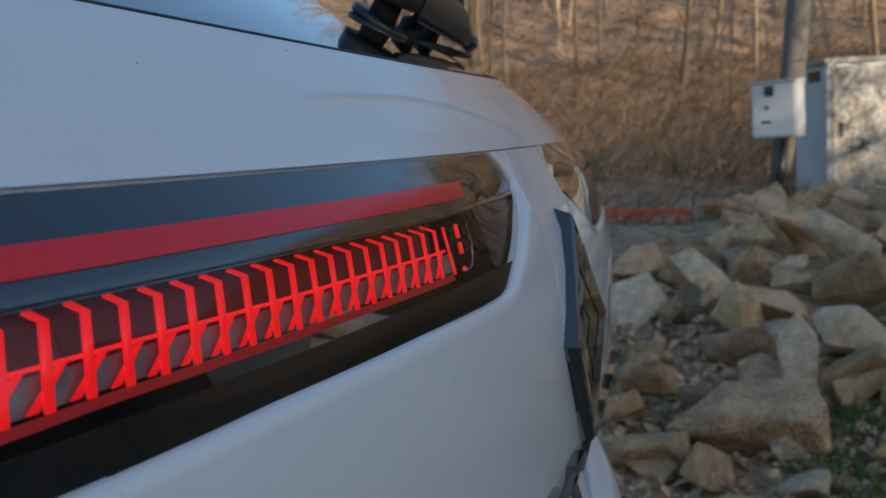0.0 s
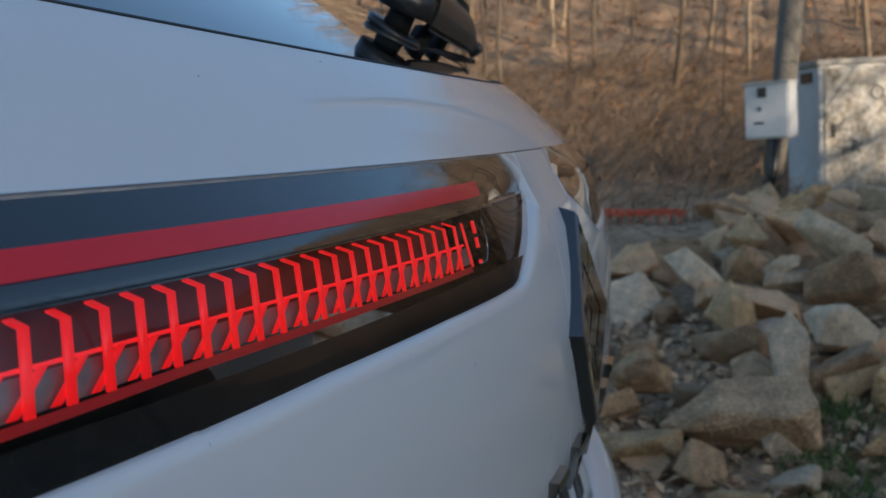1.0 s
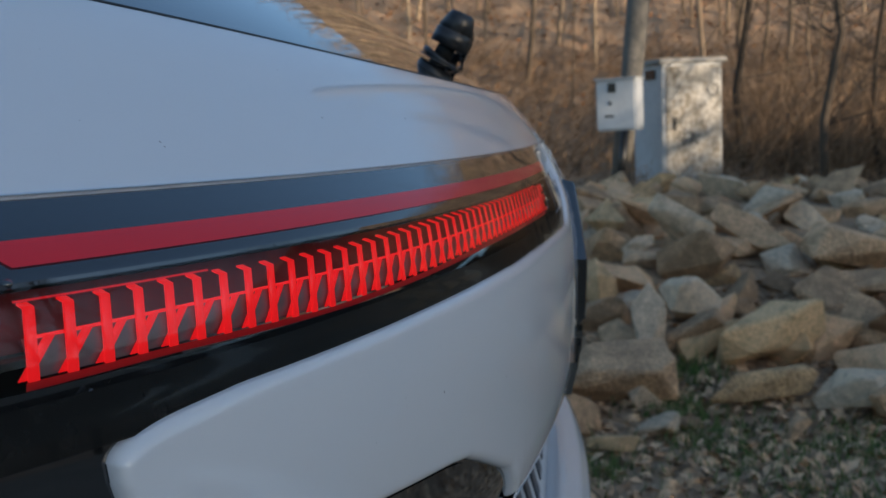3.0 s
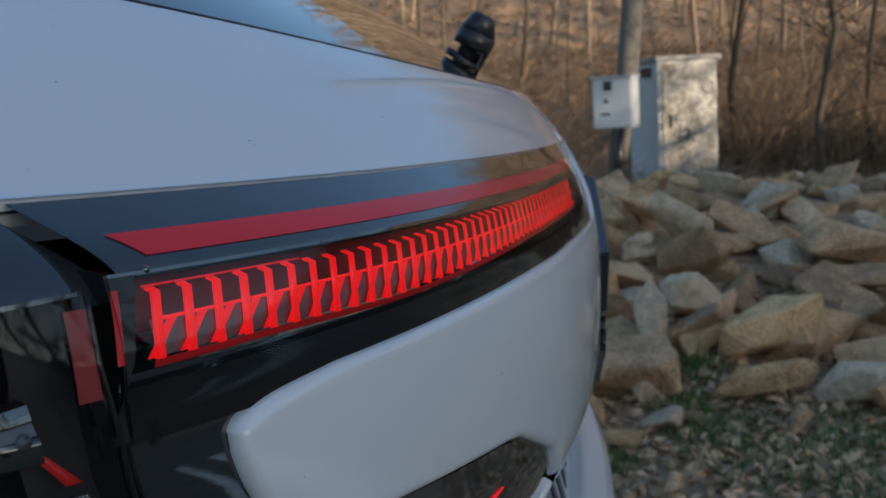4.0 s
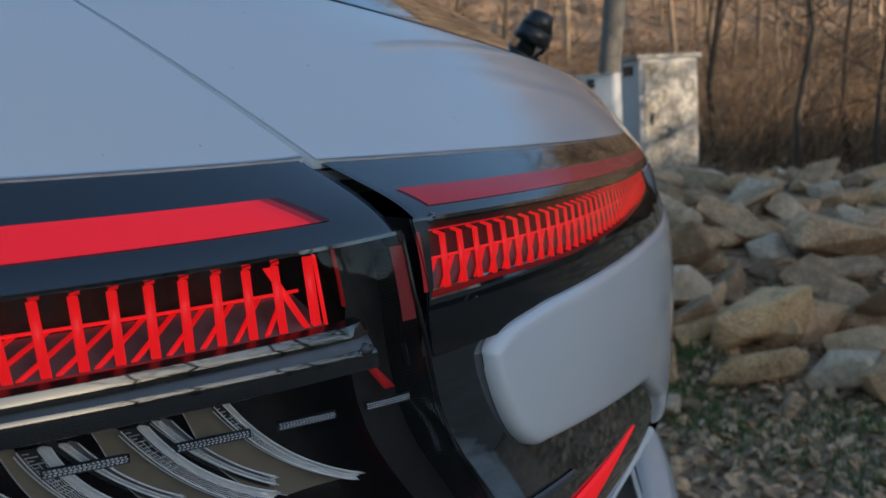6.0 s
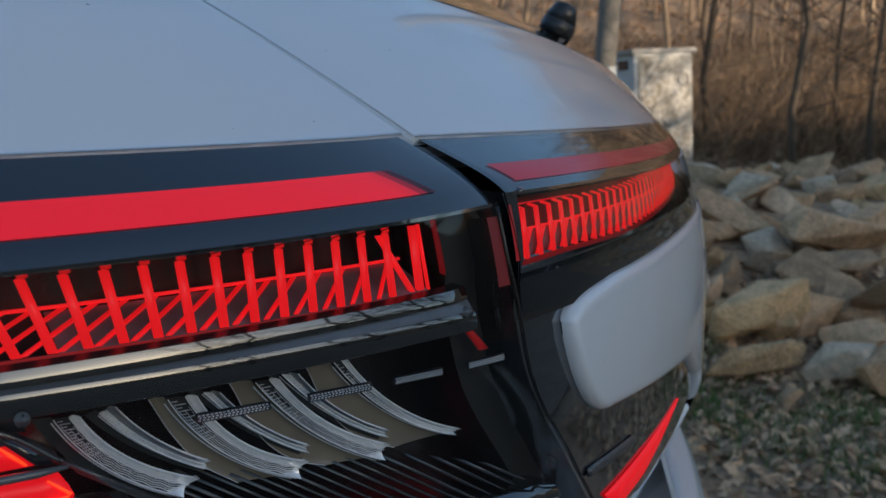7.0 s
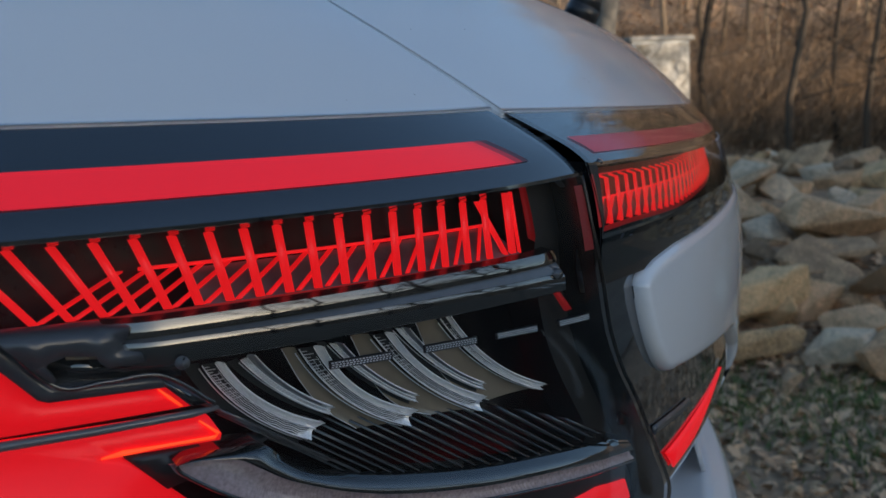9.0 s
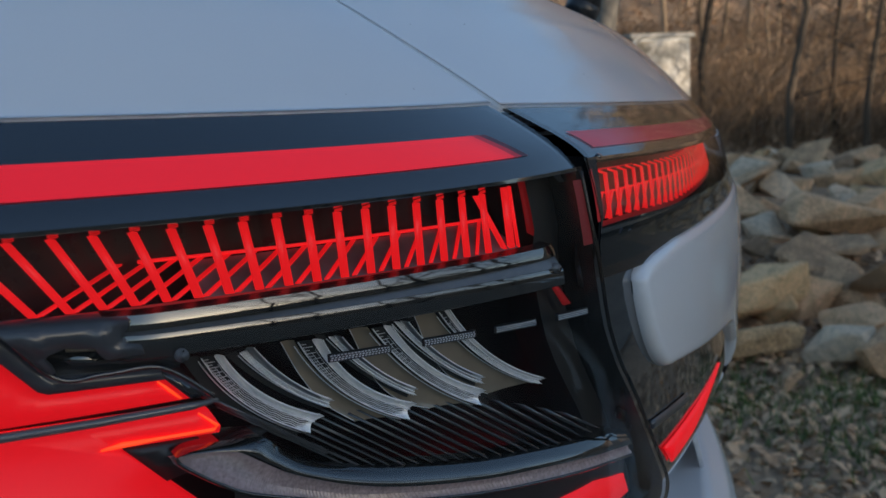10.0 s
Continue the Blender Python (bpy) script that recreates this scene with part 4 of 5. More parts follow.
for a, b in ((0.1120, 0.0965), (0.0870, 0.0705), (0.0635, 0.0480), (0.0385, 0.0230)):
    v, f = shell(lambda s, z: corner(s, z + 0.030 * (s - 0.055), -0.0022), steps(a, b, 12), (0.9188, 0.9200, 0.9212), 0.001, 0.0002)
    strip = mesh("micro_prism_strip", v, f, SHADE, lamp, "thin strip with rows of tiny clear prisms")
    dots = []
    for c in range(18):
        for r in range(3):
            s, z = a + (b - a) * (c + 0.5 + 0.25 * (r % 2)) / 18.4, 0.91930 + 0.00070 * r
            z += 0.030 * (s - 0.055)
            q = [corner(s + p, z + w, -0.0021) for p, w in ((-0.00028, -0.00022), (0.00028, -0.00022), (0.00028, 0.00022), (-0.00028, 0.00022))]
            dots.append((q + [corner(s, z, -0.0016)], [(0, 1, 4), (1, 2, 4), (2, 3, 4), (3, 0, 4)]))
    mesh("prism_dots", *merged(*dots), CRYSTAL, strip, "rows of tiny clear prisms", smooth=False)["kind"] = "stuff"
# long thin fins that fan out below the guides
for k in range(23):
    t = k / 22
    s, z = lerp(t, [(0, 0.1150), (0.10, 0.1064), (0.28, 0.0892), (0.55, 0.0611), (0.82, 0.0294), (1, 0.0035)]), lerp(t, [(0, 0.8920), (0.10, 0.8816), (0.28, 0.8757), (0.55, 0.8687), (0.82, 0.8633), (1, 0.8619)])
    reach = 1 - 0.75 * max(t - 0.8, 0) / 0.2
    a, b = corner(s + (0.023 + 0.013 * t) * reach, z + (0.0225 + 0.0075 * t) * reach, -0.0215), corner(s, z, -0.0105)
    v, f = bar(a, b, corner(s - 0.002, z - 0.0004) - corner(s + 0.002, z + 0.0004), 0.0017 + 0.0006 * (k % 3 == 0), plan_in(s), 0.006)
    mesh("cooling_fin", v, f, FIN, lamp)

# the smoky indicator with its broad glossy rim
RIM_TOP = flowing([(0.1434, 0.8992), (0.1403, 0.9003), (0.1331, 0.8999), (0.1262, 0.8985), (0.1222, 0.8931), (0.1162, 0.8873), (0.1041, 0.8808), (0.0884, 0.8753), (0.066, 0.8694), (0.042, 0.8655), (0.008, 0.8600), (-0.010, 0.8570)], 90)
RIM_LOW = flowing([(0.1434, 0.8990), (0.1403, 0.8992), (0.1350, 0.8982), (0.1305, 0.8960), (0.1262, 0.8915), (0.1195, 0.8850), (0.1066, 0.8770), (0.0900, 0.8703), (0.066, 0.8640), (0.042, 0.8600), (0.006, 0.8538), (-0.012, 0.8505)], 90)
BAND_LOW = flowing([(0.1434, 0.8988), (0.1424, 0.8960), (0.1390, 0.8915), (0.1350, 0.8870), (0.1300, 0.8825), (0.1200, 0.8770), (0.1060, 0.8700), (0.0880, 0.8640), (0.065, 0.8580), (0.040, 0.8535), (0.000, 0.8470), (-0.016, 0.8440)], 90)


def between(a, b, i, k, d):
    return corner(a[i][0] + (b[i][0] - a[i][0]) * k, a[i][1] + (b[i][1] - a[i][1]) * k, d)


v, f = grid(lambda i, k: between(RIM_TOP, RIM_LOW, i, k, -0.0080 + 0.0040 * math.sin(0.5 * math.pi * k)), range(91), steps(0, 1, 8))
v2, f2 = grid(lambda i, k: between(RIM_TOP, RIM_LOW, i, 0, -0.0080 - 0.012 * k), range(91), (0, 1))
mesh("indicator_rim", *merged((v, f), (v2, f2)), PIANO, lamp, "broad glossy black rim")
def fine_band(i, k):
    w = i / 4
    a = min(int(w), 89)
    p, q = between(RIM_LOW, BAND_LOW, a, k, 0), between(RIM_LOW, BAND_LOW, a + 1, k, 0)
    return p.lerp(q, w - a) + plan_in(0.06) * (0.0058 + 0.0016 * math.sin(math.pi * k) + 0.00022 * (i % 2))
v, f = grid(fine_band, range(361), steps(0, 1, 5))
mesh("indicator", v, f, MAUVE, lamp, "unlit smoky ribbed indicator", smooth=False)
v, f = tube([between(RIM_LOW, BAND_LOW, i, 1, -0.0052) for i in range(91)], 0.0007, 6)
mesh("indicator_edge", v, f, BLACK, lamp)
v, f = slab([(0.05, 0.836), (0.03, 0.841), (0.010, 0.8405), (-0.0140, 0.8350), (-0.020, 0.824), (0.05, 0.824)], corner, -0.008, -0.016)
mesh("red_block", v, f, REDSOLID, lamp, "lit red light block")
v, f = grid(lambda i, k: between(BAND_LOW, BAND_LOW, i, 0, -0.009) + Vector((0, 0, -0.05 * k)), range(30, 91), (0, 1))
mesh("lower_shroud", v, f, SATIN, lamp)

# the rest of the car, towards its front
SIDE = [(0.483, 1.003), (1.0, 1.015), (2.0, 1.02), (3.0, 1.01), (3.6, 0.97), (3.95, 0.86), (4.12, 0.66), (4.20, 0.40), (4.225, 0.02)]
half_width = lambda y: float(np.interp(y, [p[0] for p in SIDE], [p[1] for p in SIDE]))
belt = lambda y: lerp(y, [(0.48, 1.0), (2.6, 0.98), (3.3, 0.93), (4.0, 0.80), (4.225, 0.74)])


def side_point(way, i, k):
    y = 0.483 + 3.742 * (1 - (1 - i) ** 1.6)
    z = 0.24 + (belt(y) - 0.24) * k
    tuck = 0.05 * (1 - k) ** 2 + 0.02 * k ** 6
    return Vector((XC + way * (half_width(y) - tuck), y - 0.4 * tuck * max(i - 0.7, 0), z))


for way in (-1, 1):
    v, f = grid(lambda i, k: side_point(way, i, k), steps(0, 1, 48), steps(0, 1, 14))
    mesh("body_side", v, f, WHITE, car, "white painted flank")


def cabin(y, a):
    """The upper body: a runs from the left belt line over the roof to the right one."""
    high = lerp(y, [(0.95, 0.545), (1.5, 0.60), (2.2, 0.59), (2.6, 0.50), (3.25, 0.13), (3.7, 0.11), (4.1, 0.06), (4.225, 0.0)])
    w = half_width(y) - 0.02
    return Vector((XC + w * (math.sin(a) if high < 0.2 else 0.72 * math.sin(a) + 0.28 * a / 1.5708), y, belt(y) + high * max(math.cos(a), 0) ** (0.42 if high > 0.2 else 0.6)))


for name, y0, y1, a0, a1, mat, label in (("roof", 0.95, 2.25, -1.0, 1.0, WHITE, "white painted roof"), ("side_window", 0.95, 3.0, -1.5708, -1.0, GLASS, "dark tinted side glass"), ("side_window", 0.95, 3.0, 1.0, 1.5708, GLASS, "dark tinted side glass"),
                                         ("windscreen", 2.25, 3.25, -1.0, 1.0, GLASS, "dark windscreen"), ("bonnet", 3.25, 4.225, -1.5708, 1.5708, WHITE, "white painted bonnet"), ("front_pillar", 3.0, 3.25, -1.5708, -1.0, WHITE, ""), ("front_pillar", 3.0, 3.25, 1.0, 1.5708, WHITE, "")):
    v, f = grid(cabin, steps(y0, y1, 20), steps(a0, a1, 24))
    mesh(name, v, f, mat, car, label)
for way in (0, 1):
    rise = lambda i, k: quarter(0.02 + 0.30 * i, 0.19).lerp(cabin(0.951, -1.02 - 0.55 * i), k)
    shape = grid(rise, steps(0, 1, 12), steps(0, 1, 12))
    v, f = mirrored(shape) if way else shape
    mesh("rear_pillar", v, f, WHITE, car, "white pillar beside the rear window")
v, f = mirrored(shell(quarter, close_ends(0.0020, 0.32, 40, 0.0012), close_ends(0, 0.2, 12, 0.0012), 0.010, 0.0008, out=-1))
mesh("quarter_panel", v, f, WHITE, car, "white painted quarter panel")
v, f = mirrored(merged(grid(lambda s, t: corner_top(s, t, -0.0005), steps(0.0025, 0.32, 40), steps(0, 1, 8)), grid(lambda i, k: inside(i, 0.70 + (corner_ridge(0.0025 + 0.3175 * i) - 0.703) * k, -0.0005), steps(0, 1, 40), steps(0, 1, 20))))
mesh("corner_lamp", v, f, BLACK, car, "dark glossy lamp on the far corner")
for way in (-1, 1):
    for y in (0.95, 3.35):
        x = XC + way * 0.925
        v, f = tube([(x - 0.11, y, 0.335), (x - 0.09, y, 0.335), (x + 0.09, y, 0.335), (x + 0.11, y, 0.335)], [0.30, 0.335, 0.335, 0.30], 32)
        wheel = mesh("wheel", v, f, RUBBER, car)
        face = x + way * 0.111
        v, f = tube([(face - way * 0.01, y, 0.335), (face + way * 0.004, y, 0.335)], [0.235, 0.215], 28)
        mesh("rim", v, f, DARKCHROME, wheel)

# ---- the place ----


def land(x, y):
    """Height of the ground: a rubble bank, a level shelf, then a wooded slope; an unseen hill, added behind, keeps the
    low sun off the car.
    """
    k = min(max((x - 2.4) / 3.6, 0), 1)
    h = 0.5 * k * k * (3 - 2 * k) - 0.16 * min(max((x - 6.2) / 1.5, 0), 1)
    low = min(max((y + 0.50) / 0.6, 0), 1)
    h -= 0.13 * k * low * low * (3 - 2 * low) * min(max((9 - x) / 2, 0), 1)
    far = max(x - 11.0 - 0.10 * y, 0)
    h += min(0.58 * far * far / (far + 9), 18.0)
    # the added hill, out of view, that blocks the sun
    behind = max(-0.57 * x - 0.82 * y - 16.0, 0)
    h += min(0.75 * behind * behind / (behind + 14), 6.8)
    return h


def ground_point(x, y):
    near = 0.02 * noise.noise((x * 2.3, y * 2.3, 0)) + 0.008 * noise.noise((x * 9, y * 9, 3))
    return (x, y, land(x, y) + (near if x < 12 else 6 * near * min(x / 20, 1)))


xs = steps(-70, -4, 30)[:-1] + steps(-4, 1.4, 18)[:-1] + steps(1.4, 4, 90)[:-1] + steps(4, 10, 50)[:-1] + steps(10, 70, 60)
ys = steps(-90, -5, 40)[:-1] + steps(-5, -2.2, 20)[:-1] + steps(-2.2, 1.2, 110)[:-1] + steps(1.2, 5, 20)[:-1] + steps(5, 90, 40)
v, f = grid(ground_point, xs, ys)
tagged(mesh("ground", v, f, EARTH), "bare brown earth with fallen leaves and thin grass", "ground", kind="structure")


def track_point(i, y):
    """An unseen gravel sheet, added for bounce and reflections; it widens behind the car."""
    x = -26 + (27.0 + 0.25 * math.sin(y * 0.7) + min(max(-1.6 - y, 0), 4.0)) * i
    return (x, y, land(x, y) + 0.03 + 0.010 * noise.noise((x * 3, y * 3, 5)))


v, f = grid(track_point, steps(0, 1, 60), steps(-10, 10, 60))
tagged(mesh("road", v, f, TRACK), "unseen grey-brown gravel sheet under the car, added for bounced and reflected light", "road", kind="structure")

# ruts out of view, added and made glossy to streak the lens's reflection
def rut_point(x0, wide, i, y):
    x = x0 + 0.06 * math.sin(1.3 * y) + wide * (i - 0.5) * (1 + 0.5 * noise.noise((i * 3 + x0, y * 3, 7)))
    return (x, y, land(x, y) + 0.040 + 0.010 * noise.noise((x * 9, y * 9, 5)) - 0.012 * abs(2 * i - 1) ** 3)


for x0, wide, y0, y1 in ((1.10, 0.34, -6.0, -1.2), (0.62, 0.14, -6.0, -2.8)):
    v, f = grid(lambda i, y: rut_point(x0, wide, i, y), steps(0, 1, 8), steps(y0, y1, 60))
    tagged(mesh("wheel_rut", v, f, RUT), "unseen pale glossy rut behind the car, added for streaks in the lens", "track", kind="structure")

# pole, meter box, transformer kiosk
pole = thing("utility_pole", "weathered dark grey concrete pole leaning slightly beside the meter box", "pole")
v, f = tube([(8.85, -0.60, 0.25), (8.86, -0.69, 1.4), (8.87, -0.74, 2.2), (8.9, -0.98, 6.5)], [0.085, 0.098, 0.110, 0.12], 18)
mesh("shaft", v, f, POLE, pole)
v, f = tube([(8.86, -0.685, 1.30), (8.86, -0.686, 1.33)], [0.115, 0.115], 18)
mesh("clamp", v, f, DARKBOX, pole)
v, f = tube([(8.74, -0.60, 0.3), (8.74, -0.64, 0.9)], [0.04, 0.04], 8)
mesh("cable_duct", v, f, SATIN, pole)

box = thing("meter_box", "pale grey metal meter box on the pole", "meter box")
lean = Matrix.Translation((8.52, -0.575, 1.115)) @ Matrix.Rotation(radians(-3.5), 4, "X") @ Matrix.Rotation(radians(-22), 4, "Z")
box.matrix_world = lean
bevelled("body", (0.22, 0.37, 0.45), PALEMETAL, (0, 0, 0), box, bevel=0.012)
bevelled("door", (0.012, 0.345, 0.425), PALEMETAL, (-0.115, 0, 0), box, bevel=0.004)
bevelled("window", (0.008, 0.075, 0.085), DARKBOX, (-0.122, 0.03, 0.155), box, bevel=0.003)
bevelled("lock", (0.012, 0.025, 0.035), DARKBOX, (-0.122, 0.05, 0.02), box, bevel=0.003)
bevelled("label_plate", (0.006, 0.085, 0.02), DARKBOX, (-0.121, 0.06, -0.095), box, bevel=0.002)
bevelled("hood", (0.25, 0.39, 0.015), PALEMETAL, (-0.01, 0, 0.232), box, bevel=0.004)

kiosk = thing("electric_kiosk", "tall concrete electric kiosk with flaking white paint", "kiosk")
kiosk.matrix_world = Matrix.Translation((9.35, -1.20, 0.40)) @ Matrix.Rotation(radians(-3.0), 4, "X") @ Matrix.Rotation(radians(22), 4, "Z")
bevelled("body", (0.62, 0.62, 1.24), PALEMETAL, (0, 0, 0.50), kiosk, "pale grey concrete walls", bevel=0.012)
bevelled("door", (0.02, 0.57, 1.16), FLAKE, (-0.318, -0.005, 0.51), kiosk, "door with flaking white paint", bevel=0.006)
bevelled("roof", (0.70, 0.70, 0.05), CONCRETE, (0, 0, 1.135), kiosk, bevel=0.012)
for k in range(5):
    bevelled("vent_slat", (0.02, 0.28, 0.012), CONCRETE, (-0.334, -0.06, 0.94 + 0.026 * k), kiosk, bevel=0.003)
bevelled("handle", (0.03, 0.02, 0.12), DARKBOX, (-0.34, 0.2, 0.55), kiosk, bevel=0.005)
bevelled("side_vent", (0.2, 0.02, 0.09), DARKBOX, (-0.08, 0.316, 1.02), kiosk, bevel=0.004)
v, f = tube([(-0.335, -0.2 + 0.055 * math.cos(a), 0.86 + 0.055 * math.sin(a)) for a in steps(0, 6.28, 16)], 0.006, 6)
mesh("ring_mark", v, f, CONCRETE, kiosk)
rng = random.Random(5)
# thin dark twig-like marks spreading over the door
for k in range(16):
    a = 6.28 * k / 16
    r0, r1 = 0.02 + 0.02 * rng.random(), 0.08 + 0.05 * rng.random()
    v, f = tube([(-0.333, 0.06 + r0 * math.cos(a), 0.42 + r0 * math.sin(a)), (-0.334, 0.06 + r1 * math.cos(a + 0.3), 0.42 + 0.8 * r1 * math.sin(a + 0.3))], 0.004, 4)
    mesh("dark_twig_mark", v, f, GREY, kiosk)

# low red net behind the heap
net = thing("barrier_net", "low orange-red plastic barrier net behind the rubble", "net")
for k in range(3):
    v, f = tube([(6.62 + 0.03 * math.sin(9 * y + k), y, 0.405 + 0.016 * k + 0.006 * math.sin(11 * y)) for y in steps(0.02, 0.95, 14)], 0.006, 5)
    mesh("strand", v, f, NETTING, net)
for k in range(14):
    y = 0.05 + 0.065 * k
    v, f = tube([(6.62, y, 0.33), (6.62, y + 0.01, 0.445)], 0.004, 4)
    mesh("tie", v, f, NETTING, net)


# ---- rubble ----
def rock_mesh(seed, aspect, mat):
    """A broken block: the hull of scattered points, with worn edges."""
    r = random.Random(seed)
    bm = bmesh.new()
    for _ in range(15):
        p = Vector((r.uniform(-1, 1), r.uniform(-1, 1), r.uniform(-1, 1)))
        p /= max(abs(p.x), abs(p.y), abs(p.z)) ** 0.8
        bm.verts.new((p.x * 0.5 * aspect[0], p.y * 0.5 * aspect[1], p.z * 0.5 * aspect[2]))
    hull = bmesh.ops.convex_hull(bm, input=bm.verts[:])
    bmesh.ops.delete(bm, geom=[g for g in hull["geom_interior"] if isinstance(g, bmesh.types.BMVert)], context="VERTS")
    bmesh.ops.dissolve_limit(bm, angle_limit=0.25, verts=bm.verts[:], edges=bm.edges[:])
    bmesh.ops.bevel(bm, geom=bm.edges[:], offset=0.016, segments=1, affect="EDGES")
    bmesh.ops.triangulate(bm, faces=bm.faces[:])
    bmesh.ops.subdivide_edges(bm, edges=[e for e in bm.edges if e.calc_length() > 0.25], cuts=1)
    for q in bm.verts:
        q.co *= 1 + 0.07 * noise.noise(q.co * 3.2 + Vector((seed, 0, 0))) + 0.03 * noise.noise(q.co * 9 + Vector((0, seed, 0)))
    me = bpy.data.meshes.new("rock")
    bm.to_mesh(me)
    bm.free()
    me.materials.append(mat)
    return me


SHAPES = [rock_mesh(k, (1.0, 0.62 + 0.25 * (k % 3) / 2, 0.35 + 0.3 * (k % 4) / 3), (STONE, STONE, TAN, STONE, STONE, PALE)[k % 6]) for k in range(24)]


def rock(x, y, z, size, turn=(0, 0, 0), shape=0, label="weathered brown sandstone block in the rubble heap", me=None, squash=(1, 1, 1)):
    ob = tagged(new("rock", me or SHAPES[shape % len(SHAPES)]), label, "rock", "rubble heap")
    ob.matrix_world = Matrix.LocRotScale((x, y, z), Euler([radians(a) for a in turn]), [size * q for q in squash])
    return ob


def slab_rock(seed, aspect, mat):
    return rock_mesh(100 + seed, aspect, mat)


# the stones that stand out
rock(3.42, -0.46, 0.24, 0.32, (12, -62, 15), me=slab_rock(1, (1.0, 0.46, 0.36), PALE), label="pale upright limestone slab")
rock(3.08, -0.30, 0.135, 0.50, (8, 6, 80), me=slab_rock(2, (1.0, 0.75, 0.48), STONE), label="broad flat-topped brown boulder")
rock(2.90, 0.00, 0.06, 0.27, (0, 4, 85), me=slab_rock(3, (1.0, 0.6, 0.4), TAN), label="low tan sandstone block")
rock(3.22, 0.03, 0.19, 0.24, (20, 10, 60), shape=1)
rock(2.60, -0.30, 0.035, 0.17, (5, 8, 60), me=slab_rock(4, (1.0, 0.55, 0.3), TAN), label="small flat tan stone on the ground")
rock(3.86, -0.26, 0.30, 0.30, (70, 20, 10), me=slab_rock(5, (1.0, 0.8, 0.6), TAN), label="tan sandstone block with a pale top")
rock(4.28, -0.12, 0.40, 0.26, (20, -30, 40), me=slab_rock(6, (1.0, 0.6, 0.45), PALE), label="pale angular limestone block")
rock(3.72, -0.64, 0.27, 0.26, (10, 15, 30), me=slab_rock(7, (1.0, 0.8, 0.7), PALE), label="rounded pale limestone block")
rock(3.46, -0.69, 0.17, 0.27, (0, 18, 115), me=slab_rock(8, (1.0, 0.45, 0.38), TAN), label="long tan block lying aslant")
rock(4.90, -0.57, 0.50, 0.42, (5, -18, 100), me=slab_rock(9, (1.0, 0.5, 0.28), STONE), label="tilted flat slab near the top of the heap")
rock(4.75, -0.33, 0.49, 0.27, (60, 20, 0), me=slab_rock(10, (1.0, 0.7, 0.6), TAN), label="upright tan sandstone block")
rock(5.40, -0.25, 0.56, 0.32, (0, 5, 80), shape=4)
rock(4.50, -0.70, 0.47, 0.40, (30, -35, 70), me=slab_rock(11, (1.0, 0.85, 0.35), PALE), label="large flat slab standing on edge")
rock(4.42, -0.47, 0.39, 0.20, (0, 35, 60), me=slab_rock(12, (1.0, 0.6, 0.4), PALE), label="small pale slab leaning in the heap")
rock(4.72, 0.19, 0.36, 0.27, (20, 5, 90), shape=7)
rock(4.92, -0.01, 0.42, 0.25, (10, 5, 70), shape=9)
rock(3.08, -0.80, 0.12, 0.40, (0, 6, 100), me=slab_rock(13, (1.0, 0.45, 0.28), TAN), label="long low sandstone block at the foot of the heap")
rock(3.40, -0.90, 0.22, 0.42, (5, 16, 105), me=slab_rock(14, (1.0, 0.5, 0.42), TAN), label="long rounded block lying aslant")
rock(3.60, -1.06, 0.23, 0.20, (10, 30, 100), me=slab_rock(15, (1.0, 0.55, 0.4), PALE), label="small pale pointed block")
rock(4.22, -0.74, 0.36, 0.36, (25, 25, 40), shape=13)
rock(4.65, -1.05, 0.46, 0.46, (10, -25, 60), me=slab_rock(16, (1.0, 0.6, 0.35), STONE), label="tilted brown sandstone slab")
rock(4.38, -1.50, 0.42, 0.52, (5, -6, 95), me=slab_rock(17, (1.0, 0.6, 0.42), STONE), label="large flat-topped boulder at the crest")
rock(4.05, -1.40, 0.31, 0.38, (0, 4, 90), me=slab_rock(18, (1.0, 0.55, 0.24), STONE), label="flat overhanging sandstone slab")
rock(5.08, -1.26, 0.54, 0.34, (5, 22, 90), me=slab_rock(19, (1.0, 0.6, 0.22), STONE), label="thin slab tilted against the sky line of the heap")
rock(3.50, -1.40, 0.26, 0.30, (15, 20, 30), shape=16)
rock(3.00, -1.10, 0.12, 0.26, (10, 10, 60), me=slab_rock(20, (1.0, 0.7, 0.55), PALE), label="pale block at the foot of the heap")
rock(2.95, -1.30, 0.11, 0.36, (0, 12, 95), shape=19)

# the rest of the heap, laid in rows that grow smaller towards the foot
rng = random.Random(11)
spots = []
tries = 0
while len(spots) < 270 and tries < 9000:
    tries += 1
    x, y = rng.uniform(2.75, 6.8), rng.uniform(-3.6, 2.2)
    size = rng.uniform(0.16, 0.38) * (1.0 if x > 3.1 else 0.55)
    if x > 5.3 and y > -0.3:
        continue
    if any((x - a) ** 2 + (y - b) ** 2 < (0.27 * (size + c)) ** 2 for a, b, c in spots):
        continue
    spots.append((x, y, size))
for k, (x, y, size) in enumerate(spots):
    rock(x, y, land(x, y) + size * 0.10 + rng.uniform(-0.02, 0.03), size, (rng.uniform(-35, 35), rng.uniform(-35, 35), rng.uniform(0, 360)), rng.randrange(24))


# ---- litter on the ground ----
def scatter(n, x0, x1, y0, y1, make, seed):
    r = random.Random(seed)
    shapes = []
    for _ in range(n):
        x, y = r.uniform(x0, x1), r.uniform(y0, y1)
        shapes.append(make(x, y, ground_point(x, y)[2], r))
    return merged(*shapes)


